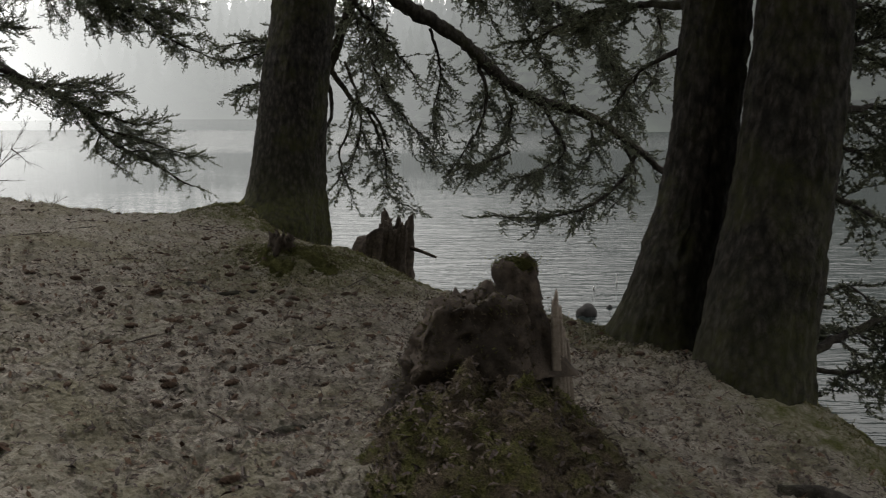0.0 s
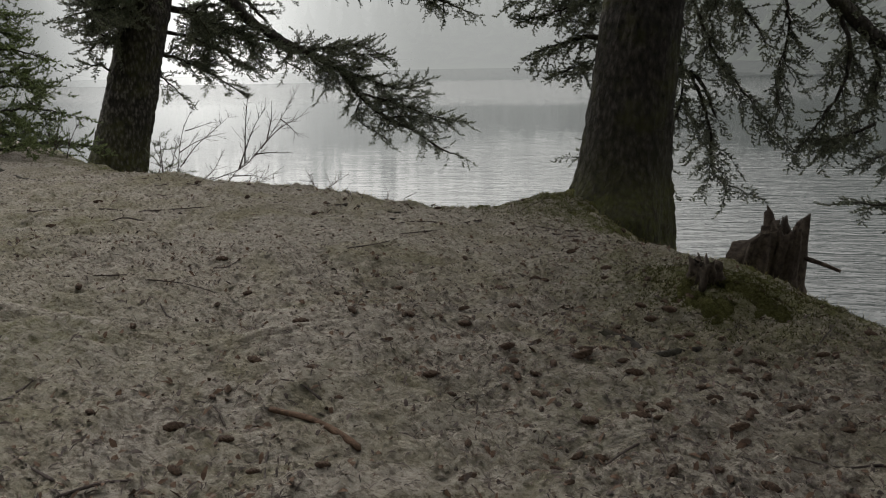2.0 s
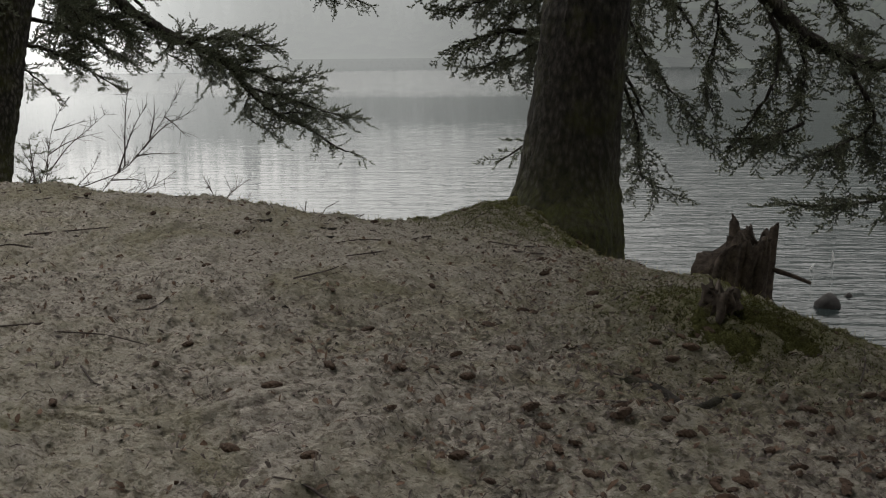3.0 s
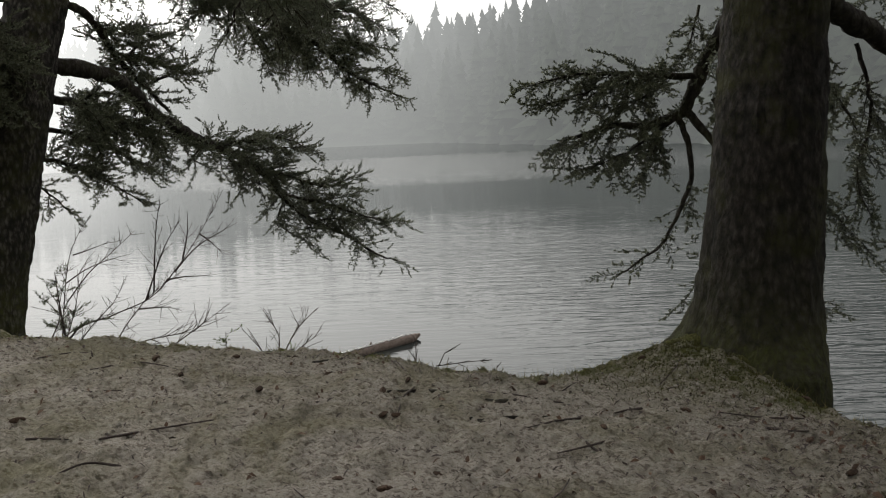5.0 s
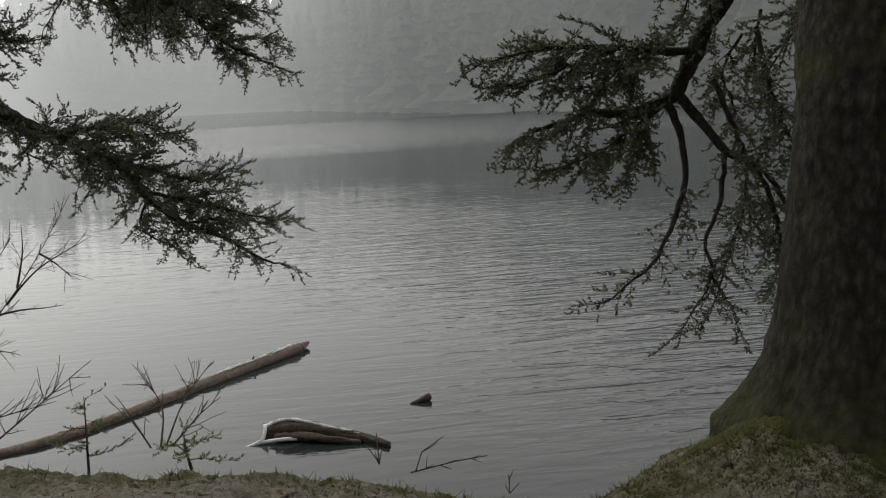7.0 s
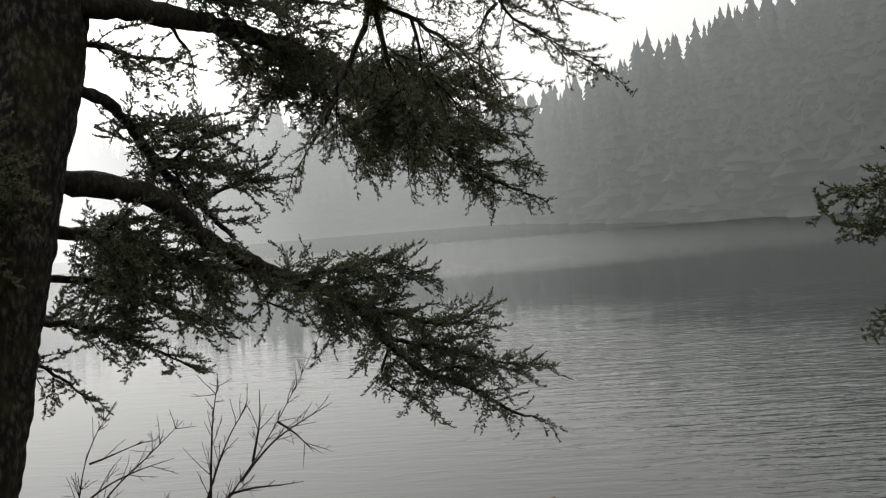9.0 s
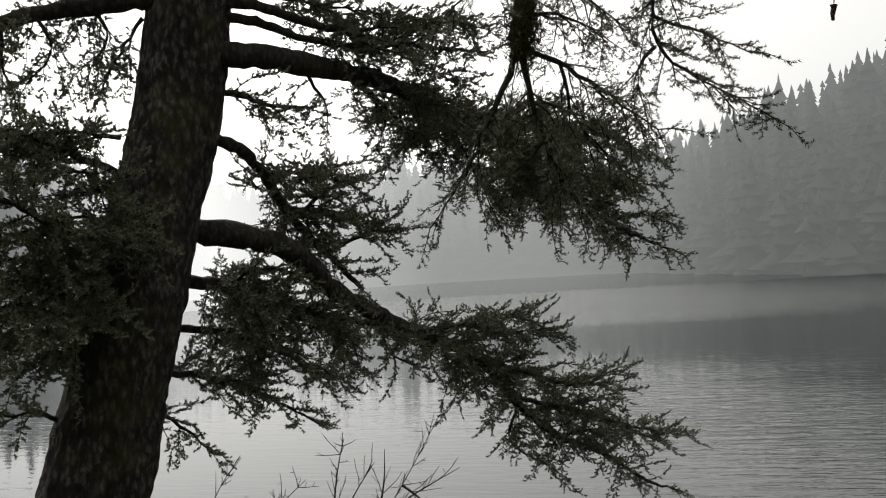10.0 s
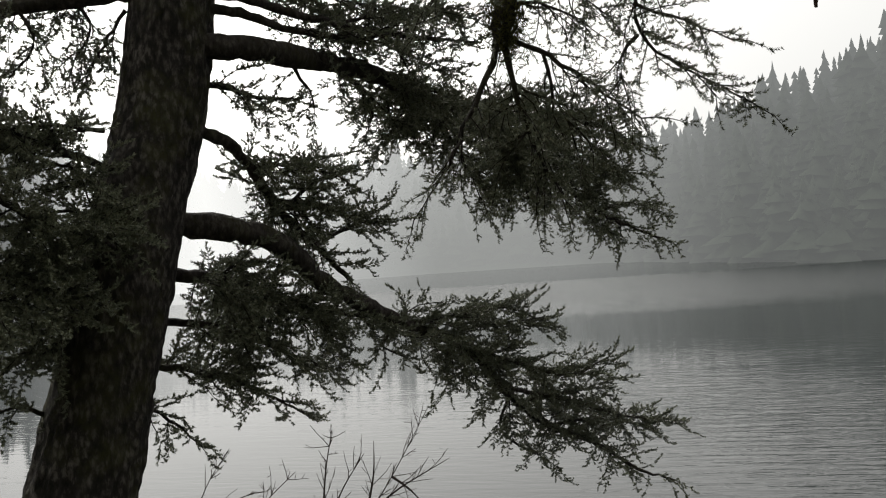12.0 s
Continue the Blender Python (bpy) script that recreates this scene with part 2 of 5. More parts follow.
def mesh_object(name, verts, faces, material, parent=None, label="", smooth=True, attrs=None):
    """One mesh object from vertex and face arrays; faces all of one size, or a plain list."""
    me = bpy.data.meshes.new(name)
    verts = np.asarray(verts, dtype=np.float32).reshape(-1, 3)
    if isinstance(faces, np.ndarray):
        k, c = faces.shape[1], faces.shape[0]
        me.vertices.add(len(verts))
        me.vertices.foreach_set("co", verts.ravel())
        me.loops.add(k * c)
        me.loops.foreach_set("vertex_index", faces.astype(np.int32).ravel())
        me.polygons.add(c)
        me.polygons.foreach_set("loop_start", np.arange(0, k * c, k, dtype=np.int32))
        me.update(calc_edges=True)
    else:
        me.from_pydata(verts.tolist(), [], faces)
        me.update()
    if smooth:
        me.polygons.foreach_set("use_smooth", np.ones(len(me.polygons), dtype=bool))
    for key, values in (attrs or {}).items():
        a = me.attributes.new(key, "FLOAT", "POINT")
        a.data.foreach_set("value", np.asarray(values, dtype=np.float32))
    me.materials.append(material)
    ob = new(name, me)
    if parent:
        ob.parent = parent
    if label:
        tagged(ob, label)
    return ob


def part(name, bm, material, parent=None, label="", smooth=True):
    me = bpy.data.meshes.new(name)
    bm.to_mesh(me)
    bm.free()
    me.materials.append(material)
    if smooth:
        me.polygons.foreach_set("use_smooth", np.ones(len(me.polygons), dtype=bool))
    ob = new(name, me)
    if parent:
        ob.parent = parent
    if label:
        tagged(ob, label)
    return ob


def spline(points, step):
    """A smooth line through the points, at about even steps."""
    p = [np.asarray(q, float) for q in points]
    p = [2 * p[0] - p[1]] + p + [2 * p[-1] - p[-2]]
    out = []
    for a, b, c, d in zip(p, p[1:], p[2:], p[3:]):
        n = max(1, int(np.linalg.norm(c - b) / step))
        for i in range(n):
            u = i / n
            out.append(0.5 * (2 * b + (c - a) * u + (2 * a - 5 * b + 4 * c - d) * u * u + (3 * b - 3 * c + d - a) * u ** 3))
    out.append(p[-2])
    return np.array(out)


def frames(path):
    """Tangent and two cross directions along a line."""
    t = np.gradient(path, axis=0) if len(path) > 2 else np.repeat((path[1] - path[0])[None], 2, 0)
    t /= np.linalg.norm(t, axis=1)[:, None] + 1e-9
    ref = np.array([0.0, 0, 1]) if abs(t[0][2]) < 0.9 else np.array([1.0, 0, 0])
    u = np.cross(t, ref)
    u /= np.linalg.norm(u, axis=1)[:, None] + 1e-9
    return t, u, np.cross(u, t)


class Tubes:
    """Many tapered tubes gathered into one mesh."""

    def __init__(self):
        self.v, self.f, self.n = [], [], 0

    def add(self, path, radii, sides=6, lump=0.0):
        t, u, w = frames(path)
        a = np.linspace(0, 2 * math.pi, sides, endpoint=False)
        r = np.asarray(radii)[:, None] * np.ones(sides)
        if lump:
            r = r * (1 + lump * RNG.normal(size=r.shape))
        ring = path[:, None] + r[..., None] * (np.cos(a)[None, :, None] * u[:, None] + np.sin(a)[None, :, None] * w[:, None])
        k = len(path)
        i = np.arange(k - 1)[:, None] * sides
        j = np.arange(sides)
        j2 = (j + 1) % sides
        q = np.stack([i + j, i + j2, i + sides + j2, i + sides + j], -1).reshape(-1, 4) + self.n
        self.v.append(ring.reshape(-1, 3))
        self.f.append(q)
        self.n += k * sides

    def build(self, name, material, parent=None, label=""):
        return mesh_object(name, np.concatenate(self.v), np.concatenate(self.f), material, parent, label)


RNG = np.random.default_rng(7)
UP = np.array([0.0, 0, 1])


def unit(v):
    return v / (np.linalg.norm(v) + 1e-9)


class Spray:
    """Twigs and needled shoots of one bough."""

    def __init__(self):
        self.wood, self.a, self.b = Tubes(), [], []

    def shoot(self, p, d, length):
        mid = p + d * length * 0.5
        q = mid + unit(d + 0.45 * UP + 0.25 * RNG.normal(size=3)) * length * 0.5
        self.a += [p, mid]
        self.b += [mid, q]

    def twig(self, p, d, length, droop, leafy):
        n = max(2, int(length / 0.037))
        pts, dirs = [p], []
        for i in range(n):
            d = unit(d + 0.17 * RNG.normal(size=3) - droop * 0.05 * UP)
            dirs.append(d)
            pts.append(pts[-1] + d * length / n)
        pts = np.array(pts)
        pick = sorted({0, *range(0, n + 1, 2), n})
        self.wood.add(pts[pick], np.linspace(0.0024 + 0.008 * length, 0.0016, n + 1)[pick], 3)
        side = unit(np.cross(d, UP) + 0.3 * RNG.normal(size=3))
        for i in range(n):
            left = 1 - i / n
            if RNG.random() > leafy and left > 0.25:
                continue
            for s in (1, -1):
                if RNG.random() < 0.15:
                    continue
                e = unit(dirs[i] * 0.8 + s * side * 0.75 + 0.16 * RNG.normal(size=3) - 0.05 * droop * UP)
                sub = length * 0.42 * left * RNG.uniform(0.5, 1.2)
                q = pts[i] + dirs[i] * RNG.uniform(0, length / n)
                if sub > 0.14:
                    self.twig(q, e, sub, droop, leafy)
                else:
                    self.shoot(q, e, RNG.uniform(0.045, 0.08))
        self.shoot(pts[-1], d, RNG.uniform(0.06, 0.1))

    def needles(self, name, material, parent, per_metre=430, size=0.020, width=0.0098):
        a, b = np.array(self.a), np.array(self.b)
        ln = np.linalg.norm(b - a, axis=1)
        n = np.maximum(1, (ln * per_metre).astype(int))
        i = np.repeat(np.arange(len(a)), n)
        m = len(i)
        t = (b - a)[i] / (ln[i, None] + 1e-9)
        base = a[i] + (b - a)[i] * RNG.random((m, 1))
        r = RNG.normal(size=(m, 3)) + 0.35 * UP
        r -= (r * t).sum(1)[:, None] * t
        r /= np.linalg.norm(r, axis=1)[:, None] + 1e-9
        d = 0.62 * t + 0.78 * r
        w = np.cross(d, RNG.normal(size=(m, 3)))
        w *= width * 0.5 / (np.linalg.norm(w, axis=1)[:, None] + 1e-9)
        tip = base + d * size * RNG.uniform(0.7, 1.2, (m, 1))
        v = np.stack([base - w, base + w, tip], 1).reshape(-1, 3)
        return mesh_object(name, v, np.arange(3 * m).reshape(-1, 3), material, parent, smooth=False)


def bough(tree, points, r0, r1, reach, leafy_from=0.25, leafy=0.85, droop=0.5, every=0.078, sides=8, material=None, fine=False):
    """A limb of a tree with its side twigs and needles: reach is the length of the longest side twigs."""
    path = spline(points, 0.06)
    k = len(path)
    path[1:-1] += RNG.normal(size=(k - 2, 3)) * 0.006
    limb_tubes = Tubes()
    radii = np.linspace(r0, r1, k) * (1 + 0.06 * RNG.normal(size=k))
    limb_tubes.add(path, radii, sides, 0.05)
    limb = limb_tubes.build("limb", TWIG_BARK, tree)
    t, u, w = frames(path)
    spray = Spray()
    length = np.concatenate([[0], np.cumsum(np.linalg.norm(np.diff(path, axis=0), axis=1))])
    s = leafy_from * length[-1]
    while s < length[-1]:
        i = min(k - 1, int(np.searchsorted(length, s)))
        x = s / length[-1]
        size = 1.02 * reach * (0.45 + 0.55 * math.sin(math.pi * min(1, 0.25 + 0.75 * x))) * RNG.uniform(0.55, 1.15)
        if x > 0.85:
            size *= 1 - 0.5 * (x - 0.85) / 0.15
        side = unit(np.cross(t[i], UP) + 0.35 * RNG.normal(size=3))
        sign = 1 if RNG.random() < 0.5 else -1
        d = unit(t[i] * RNG.uniform(0.45, 0.9) + sign * side * 0.75 + UP * RNG.uniform(-0.25, 0.25) - droop * 0.22 * UP)
        spray.twig(path[i], d, max(0.12, size), droop, leafy)
        s += every * RNG.uniform(0.5, 1.3)
    spray.twig(path[-1], t[-1], 0.25, droop, 1.0)
    tagged(spray.wood.build("twig_wood", TWIG_BARK, limb), kind="stuff")
    tagged(spray.needles("foliage", material or NEEDLES, limb, *((480, 0.017, 0.005) if fine else ())), "dark green spruce needles", kind="stuff")
    return limb


def blades(name, parent, spots, material, size=0.03, lean=0.6, width=0.004, normal=None):
    """Many small upright blades: moss tips or grass."""
    s = np.array(spots)
    m = len(s)
    d = RNG.normal(size=(m, 3)) * lean + UP
    d /= np.linalg.norm(d, axis=1)[:, None]
    w = np.cross(d, RNG.normal(size=(m, 3)))
    w *= width / (np.linalg.norm(w, axis=1)[:, None] + 1e-9)
    tip = s + d * size * RNG.uniform(0.5, 1.4, (m, 1))
    v = np.stack([s - w, s + w, tip], 1).reshape(-1, 3)
    return tagged(mesh_object(name, v, np.arange(3 * m).reshape(-1, 3), material, parent, smooth=False), kind="stuff")


# ---- the lie of the land ----
WATER_Z = -1.95
LIP = [(3000, -14), (9, -14), (4, -3), (2.9, 1.5), (2.2, 3.3), (2.2, 4.3), (1.95, 5.3), (1.2, 5.95), (0.5, 6.3), (0.0, 6.75), (-0.3, 7.3), (-0.55, 7.75), (-1.05, 8.0), (-1.36, 8.25), (-1.58, 8.75), (-1.95, 9.45),
       (-2.35, 9.25), (-2.75, 8.95), (-3.1, 8.75), (-3.8, 9.05), (-4.7, 9.3), (-5.6, 9.5), (-6.6, 9.85), (-7.6, 10.6), (-8.7, 11.8), (-10, 12.9), (-15, 15.5), (-60, 22), (-400, 60), (-3000, 60)]
RIDGE_B = [-180, -100, -75, -60, -39, -25, -20, -14, -4, 2, 6, 12, 18, 30, 60, 100, 180]
RIDGE_A = [0, 0, 8, 10, 8.6, 4.8, 6.2, 7.0, 5.8, 6.0, 8.2, 10.2, 12.6, 16, 15.5, 0, 0]
SHORE = [400, 400, 140, 150, 170, 185, 190, 190, 180, 140, 118, 113, 110, 108, 105, 400, 400]


def lip_distance(x, y):
    """How far inland of the bank's lip: negative over the lake."""
    best = np.full(x.shape, 1e9)
    inside = np.zeros(x.shape, bool)
    loop = LIP + [(-3000, -3000), (3000, -3000)]
    for (ax, ay), (bx, by) in zip(loop, loop[1:] + loop[:1]):
        if ay != by:
            inside ^= ((ay > y) != (by > y)) & (x < (bx - ax) * (y - ay) / (by - ay) + ax)
    for (ax, ay), (bx, by) in zip(LIP, LIP[1:]):
        ex, ey = bx - ax, by - ay
        s = np.clip(((x - ax) * ex + (y - ay) * ey) / (ex * ex + ey * ey), 0, 1)
        dx, dy = x - ax - s * ex, y - ay - s * ey
        best = np.minimum(best, np.hypot(dx, dy))
    return np.where(inside, best, -best)


def soft(v):
    return np.where(v > 20, v, np.log1p(np.exp(np.minimum(v, 20))))


def mound(x, y, cx, cy, r, h):
    return h * np.exp(-((x - cx) ** 2 + (y - cy) ** 2) / (r * r))


def height(x, y):
    x, y = np.asarray(x, float), np.asarray(y, float)
    d = lip_distance(x, y)
    z = 0.02 + 0.44 * np.tanh(-x / 4) + 0.012 * np.clip(y, -10, 8.5)
    z = z + mound(x, y, -2.0, 8.8, 0.5, 0.09) + mound(x, y, 0.28, 3.2, 0.55, 0.22) + mound(x, y, 0.2, 2.5, 0.6, 0.12) + mound(x, y, -1.05, 6.2, 0.5, 0.19) + mound(x, y, -9.0, 9.0, 2.0, 0.05)
    z = z + mound(x, y, 1.5, 4.9, 0.6, 0.08)
    z = np.maximum(z - 1.25 * 0.22 * soft(-d / 0.22), -4.5)
    r = np.hypot(x, y)
    b = np.degrees(np.arctan2(x, y))
    sh, an = np.interp(b, RIDGE_B, SHORE), np.interp(b, RIDGE_B, RIDGE_A)
    top = np.tan(np.radians(an)) * (sh + 110) * 0.8
    rise = np.clip((r - sh) / 110, 0, 1)
    far = WATER_Z + 0.3 + top * rise * (2 - rise) ** 0.5 - 0.12 * np.maximum(r - sh - 150, 0)
    return np.where((r > sh) & (an > 0), np.maximum(far, z), z)


def axis(fine0, fine1, step, far):
    a = list(np.arange(fine0, fine1, step))
    s, v = step, fine1
    while v < far:
        a.append(v)
        s *= 1.14
        v += s
    s, v, low = step, fine0, []
    while v > -far:
        s *= 1.14
        v -= s
        low.append(v)
    return np.array(low[::-1] + a)


GX, GY = axis(-6.8, 2.3, 0.031, 2500), axis(2.4, 9.8, 0.031, 2500)
X, Y = np.meshgrid(GX, GY)
Z = height(X, Y)
near = (X > -14) & (X < 6) & (Y > -3) & (Y < 16)
ruff = np.zeros(X.shape)
for i, j in np.argwhere(near):
    p = Vector((X[i, j], Y[i, j], 0))
    ruff[i, j] = 0.045 * noise.noise(p * 1.3) + 0.036 * noise.noise(p * 4.1) + 0.026 * noise.noise(p * 9) + 0.040 * abs(noise.noise(p * 17)) + 0.026 * noise.noise(p * 27)
Z = Z + ruff
D = lip_distance(X, Y)


def mossiness(x, y):
    d = lip_distance(x, y)
    m = mound(x, y, -2.0, 8.6, 0.75, 0.75) + mound(x, y, -1.55, 8.6, 0.5, 0.4) + mound(x, y, -0.9, 6.5, 0.85, 1.2) + mound(x, y, 0.3, 2.7, 0.6, 0.9) + mound(x, y, 1.3, 5.5, 0.6, 1.0)
    m = m + mound(x, y, 1.7, 4.2, 0.4, 0.9) + mound(x, y, -6.5, 6.2, 1.2, 0.8) + mound(x, y, -1.6, 4.7, 0.5, 0.45) + mound(x, y, -4.2, 4.6, 0.6, 0.6) + 1.15 * np.exp(-((d - 0.08) / 0.34) ** 2) + np.where(d < 0, 0.7, 0)
    return np.clip(m, 0, 1) * (x > -30) * (y < 30)


moss = mossiness(X, Y)


def bareness(x, y):
    """Where feet keep the sand bare: the trodden strip along the path and the crest by the lake."""
    walked = np.exp(-((x + 0.62 * y - 0.2) / 0.55) ** 2) * 0.8
    crest = np.clip((y - 5.2) / 1.6, 0, 1) * np.clip((-1.4 - x) / 1.2, 0, 1) * np.clip((lip_distance(x, y) - 0.2) / 0.4, 0, 1)
    # Pale sand at the left, its spread also painting in brighter light there.
    left = mound(x, y, -4.4, 5.0, 2.0, 1.0)
    return np.clip(np.maximum(np.maximum(walked, crest), left), 0, 1)


bare_sand = bareness(np.clip(X, -50, 50), np.clip(Y, -50, 50))
nx, ny = len(GX), len(GY)
ii, jj = np.meshgrid(np.arange(ny - 1), np.arange(nx - 1), indexing="ij")
k0 = (ii * nx + jj).ravel()
ground = mesh_object("ground", np.stack([X, Y, Z], -1), np.stack([k0, k0 + 1, k0 + nx + 1, k0 + nx], 1), GROUND, attrs={"moss": moss.ravel(), "bare": bare_sand.ravel()})
# Far ground takes the same painted glowing haze as the trees.
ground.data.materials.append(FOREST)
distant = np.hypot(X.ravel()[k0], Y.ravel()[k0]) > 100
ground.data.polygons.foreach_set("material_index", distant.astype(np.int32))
tagged(ground, "sandy forest floor strewn with needles and moss above a lake", "ground", kind="structure")


def ground_z(x, y):
    i = int(np.clip(np.searchsorted(GX, x), 1, nx - 1))
    j = int(np.clip(np.searchsorted(GY, y), 1, ny - 1))
    u, v = (x - GX[i - 1]) / (GX[i] - GX[i - 1]), (y - GY[j - 1]) / (GY[j] - GY[j - 1])
    return float((Z[j - 1, i - 1] * (1 - u) + Z[j - 1, i] * u) * (1 - v) + (Z[j, i - 1] * (1 - u) + Z[j, i] * u) * v)


S = 3000.0
water = mesh_object("water", [(-S, -S, WATER_Z), (S, -S, WATER_Z), (S, S, WATER_Z), (-S, S, WATER_Z)], [(0, 1, 2, 3)], WATER)
tagged(water, "grey rippled lake under a misty overcast sky", "lake", kind="structure")

# ---- conifers on the slopes across the lake, mist painted into their material ----


def far_forest():
    v, f, n = [], [], 0
    spots = []
    for b in np.arange(-72, 75, 0.7):
        sh, an = np.interp(b, RIDGE_B, SHORE), np.interp(b, RIDGE_B, RIDGE_A)
        for row in range(11):
            r = sh + 1 + 118 * (row / 10) ** 1.2 + RNG.uniform(-4, 4)
            bb = math.radians(b + RNG.uniform(-0.5, 0.5))
            spots.append((r * math.sin(bb), r * math.cos(bb), r))
    zs = [ground_z(s[0], s[1]) for s in spots]
    for (x, y, r), z in zip(spots, zs):
        tall = RNG.uniform(7, 13.5) * (1.3 if RNG.random() < 0.12 else 1.0)
        wide = tall * RNG.uniform(0.26, 0.38)
        tiers, m = (10, 7) if r < 260 else (7, 6)
        for k in range(tiers):
            u = k / tiers
            zb = z + tall * (0.02 + 0.93 * u)
            w = wide * (1 - u) ** 0.85 * RNG.uniform(0.65, 1.2) + 0.08
            a = np.arange(m) * 2 * math.pi / m + RNG.uniform(0, 6)
            rr = w * RNG.uniform(0.3, 1.25, m)
            ring = np.stack([x + rr * np.cos(a), y + rr * np.sin(a), zb - 0.03 * tall * RNG.uniform(-0.5, 1.5, m)], 1)
            v.append(np.concatenate([[[x, y, zb + tall * 0.22 * (1 - 0.45 * u)]], ring]))
            f.append(np.array([(n, n + 1 + i, n + 1 + (i + 1) % m) for i in range(m)]))
            n += m + 1
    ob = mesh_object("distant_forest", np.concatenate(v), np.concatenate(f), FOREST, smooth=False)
    return tagged(ob, "conifer forest on the slopes across the lake, mist painted on as glow", "forest", kind="stuff")


far_forest()

# ---- trees ----


def trunk(tree, points, radii, lobes=5, flare=0.25, phase=0.0, name="trunk", mossy=0.9, foot=0.0, aim=math.pi, lichen_light=0.0):
    """A barked trunk with root flare: radii at the points."""
    path = spline(points, 0.035)
    z0 = path[0][2]
    seg = np.concatenate([[0], np.cumsum([np.linalg.norm(np.subtract(b, a)) for a, b in zip(points, points[1:])])])
    run = np.concatenate([[0], np.cumsum(np.linalg.norm(np.diff(path, axis=0), axis=1))])
    rad = np.interp(run / run[-1], seg / seg[-1], radii)
    keep = (run < 5.0) | (np.arange(len(path)) % 6 == 0)
    path, rad, run = path[keep], rad[keep], run[keep]
    sides = 72
    v, ms = np.zeros((len(path), sides, 3)), np.zeros((len(path), sides))
    for i, (p, r, s) in enumerate(zip(path, rad, run)):
        fl = flare * math.exp(-max(0.0, p[2] - foot) / 0.26)
        for j in range(sides):
            a = 2 * math.pi * j / sides
            c, sn = math.cos(a), math.sin(a)
            q = Vector((c * 4.5 * max(r, 0.2) / 0.35, sn * 4.5 * max(r, 0.2) / 0.35, p[2] * 2.0))
            plate = abs(noise.noise(q * 1.6)) + 0.5 * abs(noise.noise(q * 3.7)) + 0.35 * noise.noise(q * 8)
            root = max(0.0, math.cos(lobes * a / 2 + phase)) ** 2 + 0.35 * noise.noise(Vector((c * 2, sn * 2, phase)))
            rr = r * (1 + 0.05 * noise.noise(q * 0.35)) + fl * (0.3 + 0.9 * root) * (0.55 + 0.45 * math.cos(a - aim)) + 0.034 * (plate - 0.4)
            v[i, j] = (p[0] + rr * c, p[1] + rr * sn, p[2])
            ms[i, j] = mossy * math.exp(-max(0.0, p[2] - foot - 0.15) / 0.22)
    k, m = len(path), sides
    i = np.arange(k - 1)[:, None] * m
    j = np.arange(m)
    q = np.stack([i + j, i + (j + 1) % m, i + m + (j + 1) % m, i + m + j], -1).reshape(-1, 4)
    return mesh_object(name, v, q, BARK, tree, attrs={"moss": np.clip(ms, 0, 1).ravel(), "lichen_light": np.full(k * m, lichen_light)})


def spruce(at, label):
    e = new("spruce_tree")
    e.location = (0, 0, 0)
    return tagged(e, label, "tree")


# the tree at the bank's edge, with its limbs hanging out over the water
edge_tree = spruce((-1.5, 9.1), "large mossy-footed spruce leaning over the lake from the bank")
trunk(edge_tree, [(-1.62, 9.06, -0.75), (-1.60, 9.07, 0.1), (-1.57, 9.1, 0.6), (-1.49, 9.2, 1.6), (-1.40, 9.35, 2.6), (-1.2, 9.5, 6), (-1.0, 9.6, 13)], [0.46, 0.42, 0.37, 0.335, 0.315, 0.27, 0.1], 5, 0.33, 0.4, mossy=0.6, foot=0.26, aim=3.5)
for run, r0, r1 in (([(-1.60, 9.06, 0.50), (-1.92, 9.04, 0.34), (-2.25, 9.05, 0.23), (-2.6, 8.92, 0.14), (-3.0, 8.75, 0.04)], 0.15, 0.05),
                    ([(-1.60, 9.00, 0.46), (-1.80, 8.72, 0.30), (-1.98, 8.42, 0.20), (-2.1, 8.1, 0.10)], 0.13, 0.05)):
    line = spline(run, 0.06)
    buttress = Tubes()
    buttress.add(line, np.linspace(r0, r1, len(line)), 14, 0.09)
    buttress.build("root", MOSS, edge_tree, "moss-covered spreading root")
bough(edge_tree, [(-1.07, 9.79, 3.52), (-0.91, 10.92, 3.12), (-1.19, 11.35, 2.44), (-1.33, 11.51, 2.09), (-1.44, 11.58, 1.80)], 0.10, 0.055, 0.5, 0.55, 0.7, 0.8)
bough(edge_tree, [(-1.44, 11.58, 1.80), (-1.75, 11.60, 1.69), (-2.07, 11.55, 1.71), (-2.40, 11.59, 1.62), (-2.62, 11.52, 1.55)], 0.045, 0.008, 0.55, 0.2, 0.95, 1.0, 0.055)
bough(edge_tree, [(-1.33, 11.51, 2.09), (-1.73, 11.48, 2.13), (-2.06, 11.53, 2.16), (-2.42, 11.59, 2.16), (-2.78, 11.55, 2.09)], 0.03, 0.006, 0.5, 0.1, 0.95, 0.8, 0.05)
bough(edge_tree, [(-1.51, 11.58, 1.79), (-1.42, 11.52, 1.51), (-1.42, 11.46, 1.21), (-1.56, 11.33, 0.94), (-1.73, 11.30, 0.65), (-2.09, 11.21, 0.44)], 0.032, 0.006, 0.32, 0.35, 0.75, 1.2)
bough(edge_tree, [(-1.42, 11.57, 1.80), (-1.25, 11.50, 1.56), (-1.11, 11.45, 1.39), (-0.83, 11.37, 1.20), (-0.67, 11.27, 0.84)], 0.04, 0.012, 0.25, 0.6, 0.4, 1.0)
bough(edge_tree, [(-1.13, 11.45, 1.38), (-1.19, 11.39, 1.03), (-1.31, 11.36, 0.78), (-1.28, 11.31, 0.53), (-1.52, 11.28, 0.18)], 0.022, 0.005, 0.22, 0.45, 0.5, 1.2)
